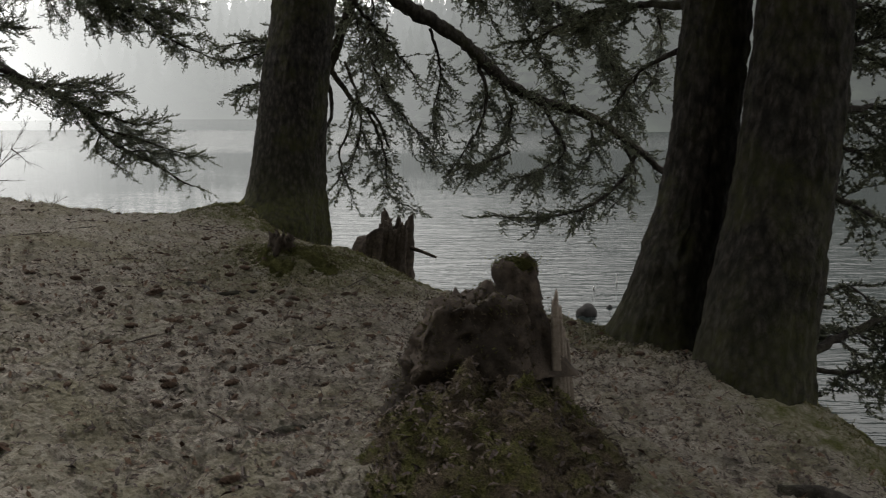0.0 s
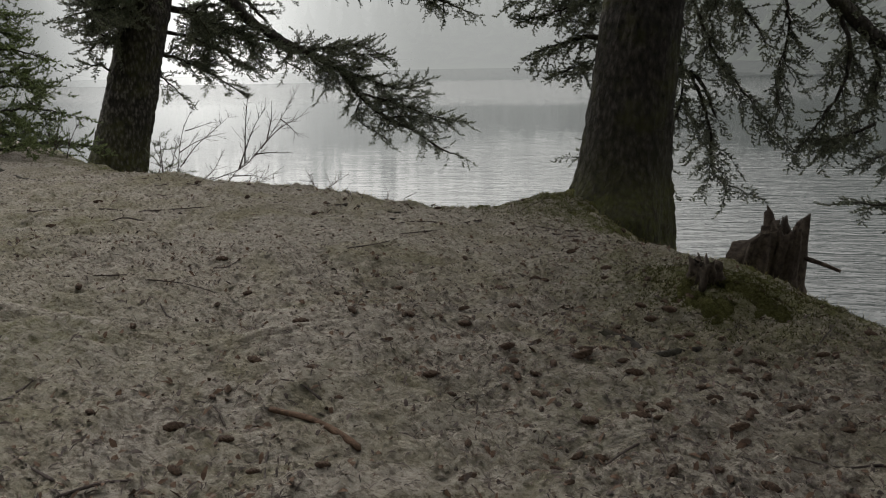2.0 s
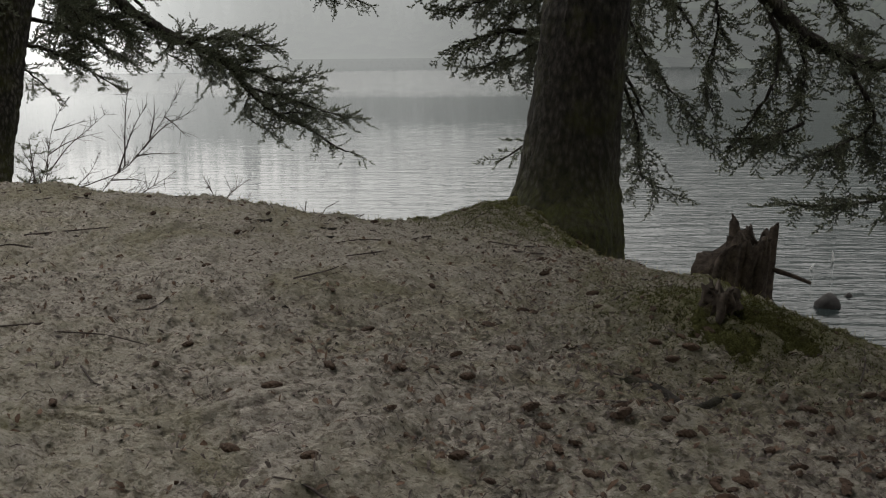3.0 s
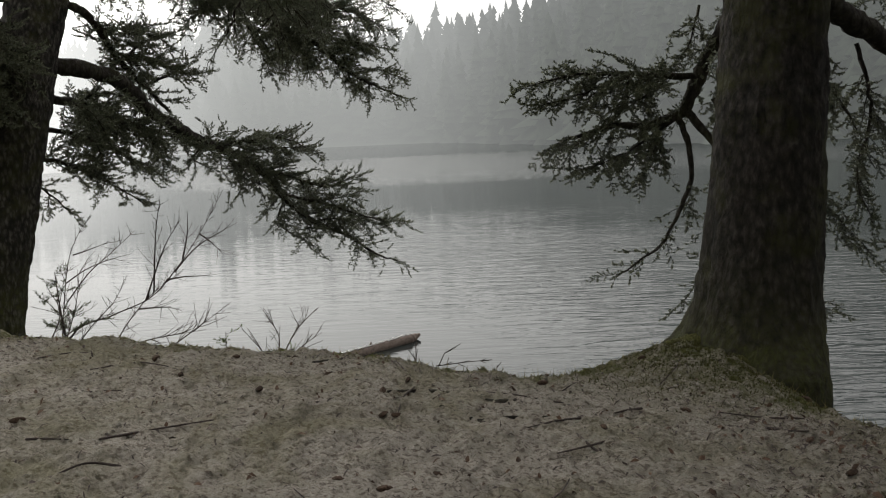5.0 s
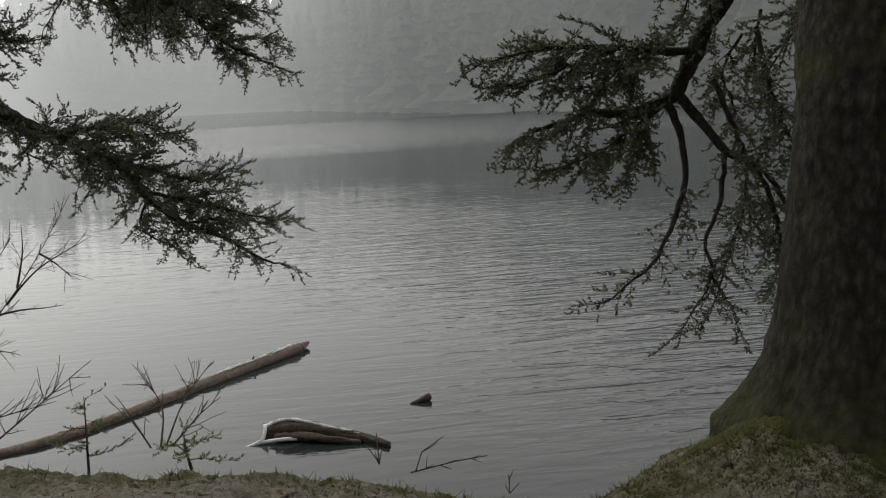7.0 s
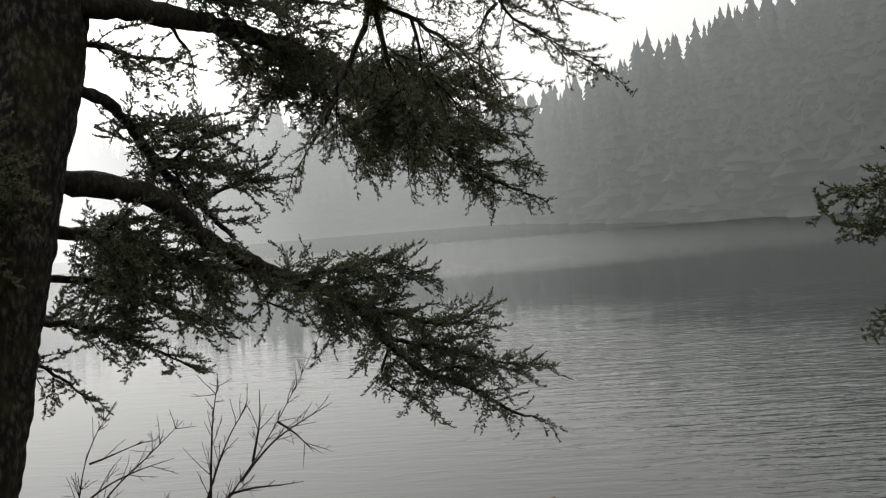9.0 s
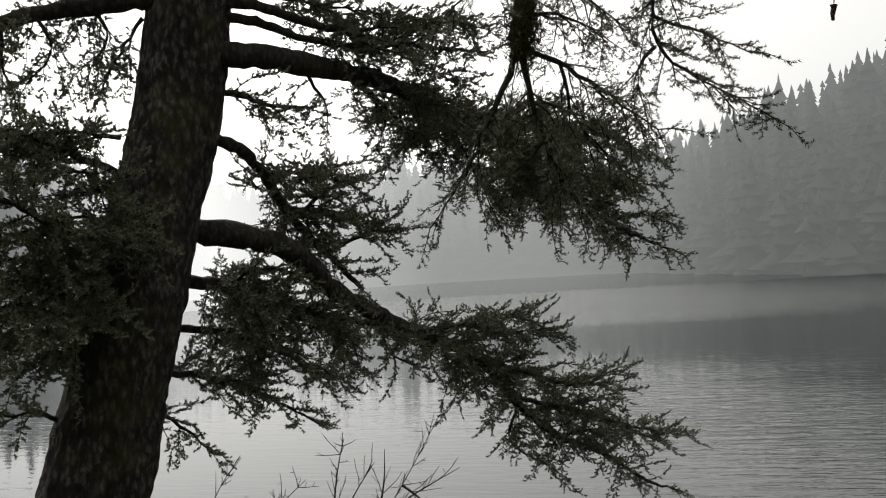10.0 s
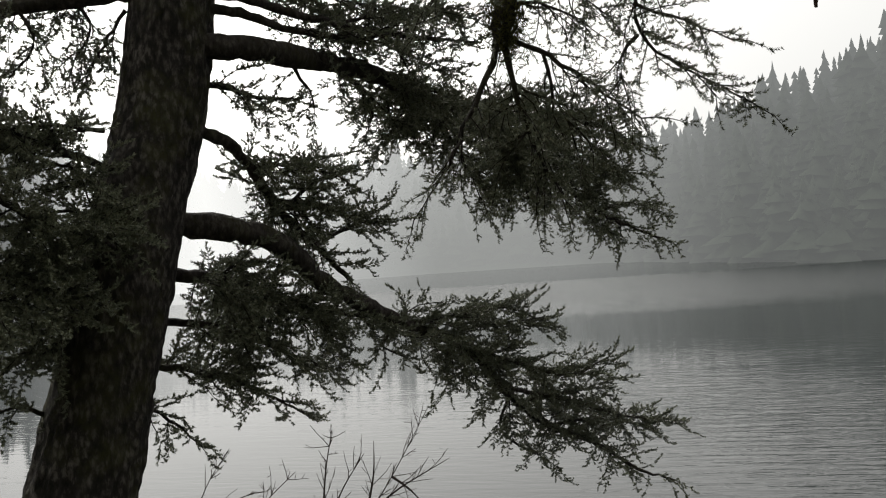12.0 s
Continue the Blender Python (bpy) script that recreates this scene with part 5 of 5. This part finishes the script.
def shrub(stems, label, r=0.012, level=2, reach=0.75):
    e = tagged(new("bare_shrub"), label, "shrub")
    for pts in stems:
        path = spline(pts, 0.07)
        t = Tubes()
        t.add(path, np.linspace(r, 0.002, len(path)), 6)
        for i in range(len(path) // 4, len(path) - 1):
            for _ in range(int(RNG.integers(0, 4))):
                d = unit(unit(path[i + 1] - path[i]) + 0.55 * RNG.normal(size=3) + 0.15 * UP)
                bare(t, path[i], d, reach * RNG.uniform(0.3, 1) * (1 - 0.5 * i / len(path)), 0.0032, level - 1)
        tagged(t.build("stem", STEM, e), kind="stuff")
    return e


shrub([[(-7.95, 12.6, -1.1), (-7.7, 12.8, -0.28), (-7.28, 12.95, -0.09), (-6.89, 13.08, 0.07), (-6.6, 13.18, 0.38), (-6.36, 13.27, 0.72), (-6.08, 13.36, 1.19)],
       [(-7.6, 12.8, -1.0), (-7.26, 12.95, -0.37), (-7.03, 13.03, -0.05), (-6.83, 13.1, 0.14), (-6.6, 13.2, 0.3)],
       [(-6.86, 13.09, 0.12), (-6.78, 13.0, 0.55), (-6.72, 12.95, 0.85), (-6.60, 12.8, 1.15)],
       [(-6.64, 13.17, 0.32), (-6.48, 13.22, 0.5), (-6.32, 13.28, 0.63), (-5.97, 13.4, 0.81)],
       [(-6.73, 13.14, 0.24), (-6.55, 13.2, 0.26), (-6.38, 13.26, 0.25), (-6.22, 13.32, 0.25)],
       [(-7.03, 13.03, -0.05), (-6.74, 13.13, -0.06), (-6.59, 13.19, -0.13)],
       [(-6.55, 13.2, 0.45), (-6.48, 13.23, 0.74), (-6.46, 13.23, 0.98)],
       [(-6.36, 13.27, 0.72), (-6.24, 13.31, 0.61), (-6.13, 13.35, 0.46)],
       [(-6.95, 13.06, 0.03), (-6.72, 13.14, 0.6), (-6.53, 13.21, 0.9)]], "leafless twiggy shrub leaning out over the lake from the bank", 0.011, 2, 0.34)
shrub([[(-7.9, 12.7, -1.1), (-7.78, 12.78, -0.27), (-7.67, 12.81, 0.43), (-7.56, 12.85, 0.76), (-7.4, 12.91, 1.01)],
       [(-7.7, 12.81, 0.1), (-7.47, 12.88, 0.39), (-7.25, 12.96, 0.58), (-6.98, 13.05, 0.82)],
       [(-7.6, 12.84, 0.6), (-7.52, 12.87, 0.62), (-7.24, 12.96, 0.71)],
       [(-7.7, 12.81, 0.3), (-7.5, 12.88, 0.43), (-7.29, 12.94, 0.51), (-7.06, 13.02, 0.56)],
       [(-7.8, 12.75, -0.6), (-7.5, 12.85, -0.2), (-7.25, 12.9, 0.05), (-7.1, 12.95, 0.3)]], "upright leafless shrub with thin forked twigs beside the leaning tree", 0.009, 2, 0.34)
shrub([[(-6.68, 10.39, 0.06), (-6.69, 10.76, 0.40), (-6.74, 11.02, 0.62)],
       [(-6.84, 10.39, 0.07), (-6.76, 10.64, 0.39), (-6.96, 10.89, 0.59)],
       [(-6.04, 10.59, -0.02), (-5.83, 10.91, 0.11), (-5.59, 11.23, 0.27)],
       [(-6.43, 10.39, 0.05), (-6.12, 10.71, 0.13), (-5.71, 11.11, 0.12)]], "low leafless brush along the bank's lip", 0.007, 2, 0.4)
shrub([[(-5.01, 10.78, -0.12), (-4.91, 11.01, 0.09), (-4.77, 11.33, 0.22)], [(-5.04, 10.78, -0.12), (-5.05, 11.00, 0.05), (-5.19, 11.22, 0.19)], [(-5.10, 10.78, -0.12), (-5.27, 11.00, 0.06), (-5.35, 11.11, 0.12)], [(-4.97, 10.78, -0.12), (-4.82, 11.00, -0.01), (-4.70, 11.11, 0.05)]], "small leafless shrub below the bank's lip", 0.007, 2, 0.35)
shrub([[(-3.62, 9.34, 0.20), (-3.58, 9.40, 0.27), (-3.47, 9.44, 0.32)], [(-3.78, 9.47, 0.20), (-3.78, 9.53, 0.27), (-3.78, 9.59, 0.31)], [(-3.64, 9.34, 0.20), (-3.43, 9.41, 0.20), (-3.26, 9.44, 0.20)]], "few bare twigs sprouting at the bank's edge", 0.004, 1, 0.12)
shrub([[(-3.25, 8.98, 0.22), (-3.24, 9.03, 0.26), (-3.21, 9.08, 0.28)], [(-0.27, 7.15, -0.15), (-0.20, 7.17, -0.12), (-0.15, 7.19, -0.08)]], "short bare twigs at the edge of the moss", 0.003, 1, 0.08)
shrub([[(-8.00, 10.40, 0.39), (-7.94, 10.49, 0.76), (-7.95, 10.65, 0.97)], [(-7.84, 10.43, 0.38), (-7.78, 10.51, 0.70), (-7.75, 10.67, 0.91)], [(-8.09, 10.38, 0.39), (-8.03, 10.46, 0.70), (-8.07, 10.59, 0.85)]], "thin bare brush between the young spruce and the leaning tree", 0.006, 2, 0.4)


def sapling(base, top, reach, label, count=9, material=None):
    e = tagged(new("spruce_sapling"), label, "sapling")
    base, top = np.array(base), np.array(top)
    rod("stem", [base, (base + top) / 2 + 0.01 * RNG.normal(size=3), top], 0.012, 0.003, STEM, e, sides=6)
    spray = Spray()
    for k in range(count):
        u = (k + 0.5) / count
        p = base + (top - base) * (0.25 + 0.75 * u)
        a = 2.4 * k
        spray.twig(p, unit(np.array([math.cos(a), math.sin(a), 0.25])), reach * (1.1 - u) + 0.05, 0.2, 0.9)
    tagged(spray.wood.build("twig_wood", STEM, e), kind="stuff")
    tagged(spray.needles("foliage", material or NEEDLES_LIT, e, 380, 0.02, 0.006), kind="stuff")
    return e


sapling((-5.70, 11.55, -0.62), (-5.68, 11.6, -0.02), 0.22, "small spruce sapling beside the fallen log")
sapling((-4.82, 10.48, -0.17), (-4.87, 10.62, 0.01), 0.2, "low spruce seedling at the mossy lip", 7)
sapling((-6.69, 10.59, 0.01), (-6.88, 10.88, 0.72), 0.3, "dark young spruce among bare twigs", 12, NEEDLES)

young = tagged(new("young_spruce"), "bright green young spruce at the edge of the wood", "tree")
foot = np.array([-8.45, 10.05, 0.2])
rod("stem", [foot, foot + [0, 0, 1], foot + [0.03, 0.05, 2.3]], 0.05, 0.012, TWIG_BARK, young)
for k in range(26):
    u = (k + 0.5) / 26
    a = 2.4 * k
    s = 1.25 * (1 - 0.8 * u)
    p = foot + np.array([0, 0, 0.15 + 2.1 * u])
    d = np.array([math.cos(a), math.sin(a), 0])
    bough(young, [p, p + d * s * 0.5 + UP * 0.05, p + d * s - UP * 0.05], 0.018, 0.004, 0.42, 0.1, 0.95, 0.3, 0.06, 5, NEEDLES_LIT)

# ---- roots, twigs, cones and litter on the ground ----


def on_ground(points, lift=0.0):
    return [(x, y, ground_z(x, y) + lift) for x, y in points]


def sand_root(points, r0, r1):
    return tagged(rod("root", on_ground(points, -0.45 * r0), r0, r1, GROUND, sides=10, lump=0.05), "sand-covered root ridge across the path", "root")


def root(points, r0, r1, label="exposed root half sunk in the sand"):
    return tagged(rod("root", on_ground(points, -0.35 * r0), r0, r1, TWIG_BARK, sides=10, lump=0.05), label, "root")


sand_root([(-4.46, 4.99), (-3.98, 4.95), (-3.36, 4.87), (-3.01, 4.99), (-2.77, 5.25), (-2.44, 5.47)], 0.06, 0.035)
root([(-1.64, 5.58), (-1.50, 5.51), (-1.40, 5.32), (-1.28, 5.42), (-1.15, 5.52)], 0.03, 0.015)
root([(-7.56, 8.97), (-7.04, 8.61), (-6.55, 8.26)], 0.05, 0.02, "dark exposed root on the mossy slope")
root([(-3.84, 7.97), (-3.59, 8.07), (-3.31, 7.91), (-3.00, 7.89)], 0.02, 0.01)
root([(1.30, 3.29), (1.45, 3.26), (1.56, 3.18), (1.68, 3.08)], 0.04, 0.03)
root([(-0.64, 3.29), (-0.51, 3.46), (-0.35, 3.71)], 0.035, 0.02)
root([(-4.32, 8.55), (-4.05, 8.85), (-3.91, 8.74)], 0.014, 0.006)
root([(-3.56, 7.79), (-3.37, 7.64), (-3.23, 7.64), (-3.01, 7.67)], 0.014, 0.008)


def fallen_twig(points, r, label="dead twig lying on the sand"):
    return tagged(rod("fallen_twig", on_ground(points, r * 0.8), r, r * 0.5, STEM, sides=6, lump=0.1, step=0.03), label, "twig", "fallen twigs")


tagged(rod("fallen_branch", on_ground([(-2.77, 4.27), (-2.57, 4.22), (-2.42, 4.14), (-2.37, 4.11)], 0.008), 0.010, 0.014, LEAF, sides=8, lump=0.12, step=0.03), "reddish dead branch lying on the litter", "branch")
for k in range(120):
    x, y = RNG.uniform(-6.2, 1.6), RNG.uniform(2.6, 8.8)
    if float(lip_distance(np.array(x), np.array(y))) < 0.15:
        continue
    a, s = RNG.uniform(0, 6.3), RNG.uniform(0.06, 0.28)
    bend = RNG.uniform(-0.4, 0.4)
    fallen_twig([(x, y), (x + s * math.cos(a), y + s * math.sin(a)), (x + s * math.cos(a) + s * math.cos(a + bend), y + s * math.sin(a) + s * math.sin(a + bend))], RNG.uniform(0.003, 0.007))


def cone_mesh():
    v, f = [], []
    for i in range(9):
        u = i / 8
        for j in range(8):
            a = 2 * math.pi * (j + 0.5 * (i % 2)) / 8
            r = 0.0165 * math.sin(math.pi * (0.06 + 0.88 * u)) ** 0.6 * (1.12 if (i + j) % 2 else 0.88)
            v.append(((u - 0.5) * 0.075, r * math.cos(a), r * math.sin(a)))
    for i in range(8):
        for j in range(8):
            f.append((i * 8 + j, i * 8 + (j + 1) % 8, (i + 1) * 8 + (j + 1) % 8, (i + 1) * 8 + j))
    me = bpy.data.meshes.new("spruce_cone")
    me.from_pydata(v, [], f)
    me.materials.append(CONE)
    return me


CONE_MESH = cone_mesh()
laid = 0
while laid < 280:
    cluster = laid % 3
    x, y = (RNG.normal(-1.4, 0.8), RNG.normal(4.9, 0.9)) if cluster else (RNG.uniform(-6, 1.5), RNG.uniform(2.6, 8.8))
    if float(lip_distance(np.array(x), np.array(y))) < 0.1:
        continue
    ob = new("spruce_cone", CONE_MESH)
    s = RNG.uniform(0.55, 1.05)
    ob.matrix_world = pose(x, y, ground_z(x, y) + 0.009 * s, RNG.uniform(0, 360), RNG.uniform(-12, 12), RNG.uniform(0, 360)) @ Matrix.Diagonal((s, s, s, 1))
    tagged(ob, "brown weathered spruce cone lying on the ground", "cone", "cones on the ground")
    laid += 1


def scatter(count, inland=0.05, x0=-7.0, x1=2.2, y0=2.3, y1=9.6):
    x, y = RNG.uniform(x0, x1, count), RNG.uniform(y0, y1, count)
    keep = lip_distance(x, y) > inland
    if inland > 0:
        keep &= RNG.random(count) > 1.1 * mossiness(x, y) * (mossiness(x, y) > 0.3)
        keep &= RNG.random(count) > 0.9 * bareness(x, y)
    x, y = x[keep], y[keep]
    return np.stack([x, y, [ground_z(a, b) for a, b in zip(x, y)]], 1)


def flakes(name, spots, material, long, wide, tilt, label, category="", parent=None):
    """Small curled pieces lying at random: each a bent strip."""
    m = len(spots)
    a = RNG.uniform(0, 2 * math.pi, m)
    d = np.stack([np.cos(a), np.sin(a), RNG.normal(0, tilt, m)], 1)
    w = np.stack([-np.sin(a), np.cos(a), RNG.normal(0, tilt, m)], 1)
    s = (long * RNG.uniform(0.4, 1.5, m))[:, None]
    t = (wide * RNG.uniform(0.5, 1.5, m))[:, None]
    c = spots + UP * 0.006
    v = np.stack([c - d * s - w * t * 0.4, c - d * s + w * t * 0.4, c + w * t + UP * 0.006, c - w * t + UP * 0.006, c + d * s + w * t * 0.3, c + d * s - w * t * 0.3], 1).reshape(-1, 3)
    k = np.arange(m)[:, None] * 6
    f = np.concatenate([k + [0, 1, 2, 3], k + [3, 2, 4, 5]])
    return tagged(mesh_object(name, v, f, material, parent, smooth=False), label, category, kind="stuff")


flakes("needle_litter", scatter(34000), STEM, 0.018, 0.0034, 0.3, "dark fallen needles and bark crumbs on the sand", "litter")
flakes("bark_litter", scatter(12000), STEM, 0.015, 0.0065, 0.35, "dark bark chips and broken cone scales on the ground", "litter")
flakes("stump_litter", surface_points(mound_part, 1600), STEM, 0.018, 0.005, 0.4, "dark fallen needles on the mound", parent=near_stump)
flakes("stump_litter", surface_points(mound_part, 500), DRIFT, 0.014, 0.005, 0.4, "pale chips on the mound", parent=near_stump)
flakes("leaf_litter", scatter(15000), LEAF, 0.015, 0.007, 0.5, "brown dead leaves and scales on the ground", "litter")
flakes("pale_litter", scatter(12000), DRIFT, 0.013, 0.004, 0.3, "pale weathered chips and stalks on the ground", "litter")


def crumbs(name, spots, material, size, label):
    m = len(spots)
    base = np.array([(1, 0, 0), (0, 1, 0), (-1, 0, 0), (0, -1, 0), (0.2, 0.1, 0.8)])
    s = (size * RNG.uniform(0.4, 1.6, m))[:, None, None]
    a = RNG.uniform(0, 6.3, m)
    rot = np.stack([np.stack([np.cos(a), -np.sin(a), 0 * a], 1), np.stack([np.sin(a), np.cos(a), 0 * a], 1), np.stack([0 * a, 0 * a, 1 + 0 * a], 1)], 1)
    v = np.einsum("mij,kj->mki", rot, base) * s * RNG.uniform(0.6, 1.4, (m, 5, 1)) + spots[:, None] - UP * 0.002
    k = np.arange(m)[:, None] * 5
    f = np.concatenate([k + [0, 1, 4], k + [1, 2, 4], k + [2, 3, 4], k + [3, 0, 4]])
    return tagged(mesh_object(name, v.reshape(-1, 3), f, material, smooth=False), label, "litter", kind="stuff")


crumbs("soil_crumbs", scatter(90000), GROUND, 0.0115, "loose crumbs of sandy soil")

# moss tips and dry grass along the lip and round the feet of the trees
lip_spots = scatter(90000, -0.5)
ld = lip_distance(lip_spots[:, 0], lip_spots[:, 1])
lip_spots = lip_spots[(ld < 0.35) & (RNG.random(len(ld)) < 0.75)]
tagged(blades("moss_carpet", None, lip_spots, MOSS, 0.02, 0.8, 0.0035), "moss on the bank's lip", "moss")
tagged(blades("dry_grass", None, lip_spots[::2], GRASS, 0.05, 0.9, 0.0026), "short dry grass on the bank's lip", "grass")
tree_spots = np.concatenate([np.stack([RNG.normal(cx, s, 7000), RNG.normal(cy, s, 7000)], 1) for cx, cy, s in ((-2.0, 8.6, 0.4), (-0.8, 6.8, 0.4), (-1.05, 6.15, 0.36), (1.2, 5.4, 0.35))])
tree_spots = np.array([(x, y, ground_z(x, y)) for x, y in tree_spots if -7 < x < 2.2])
tagged(blades("moss_tuft", None, tree_spots, MOSS, 0.018, 0.9, 0.0035), "moss tufts round the tree feet", "moss")
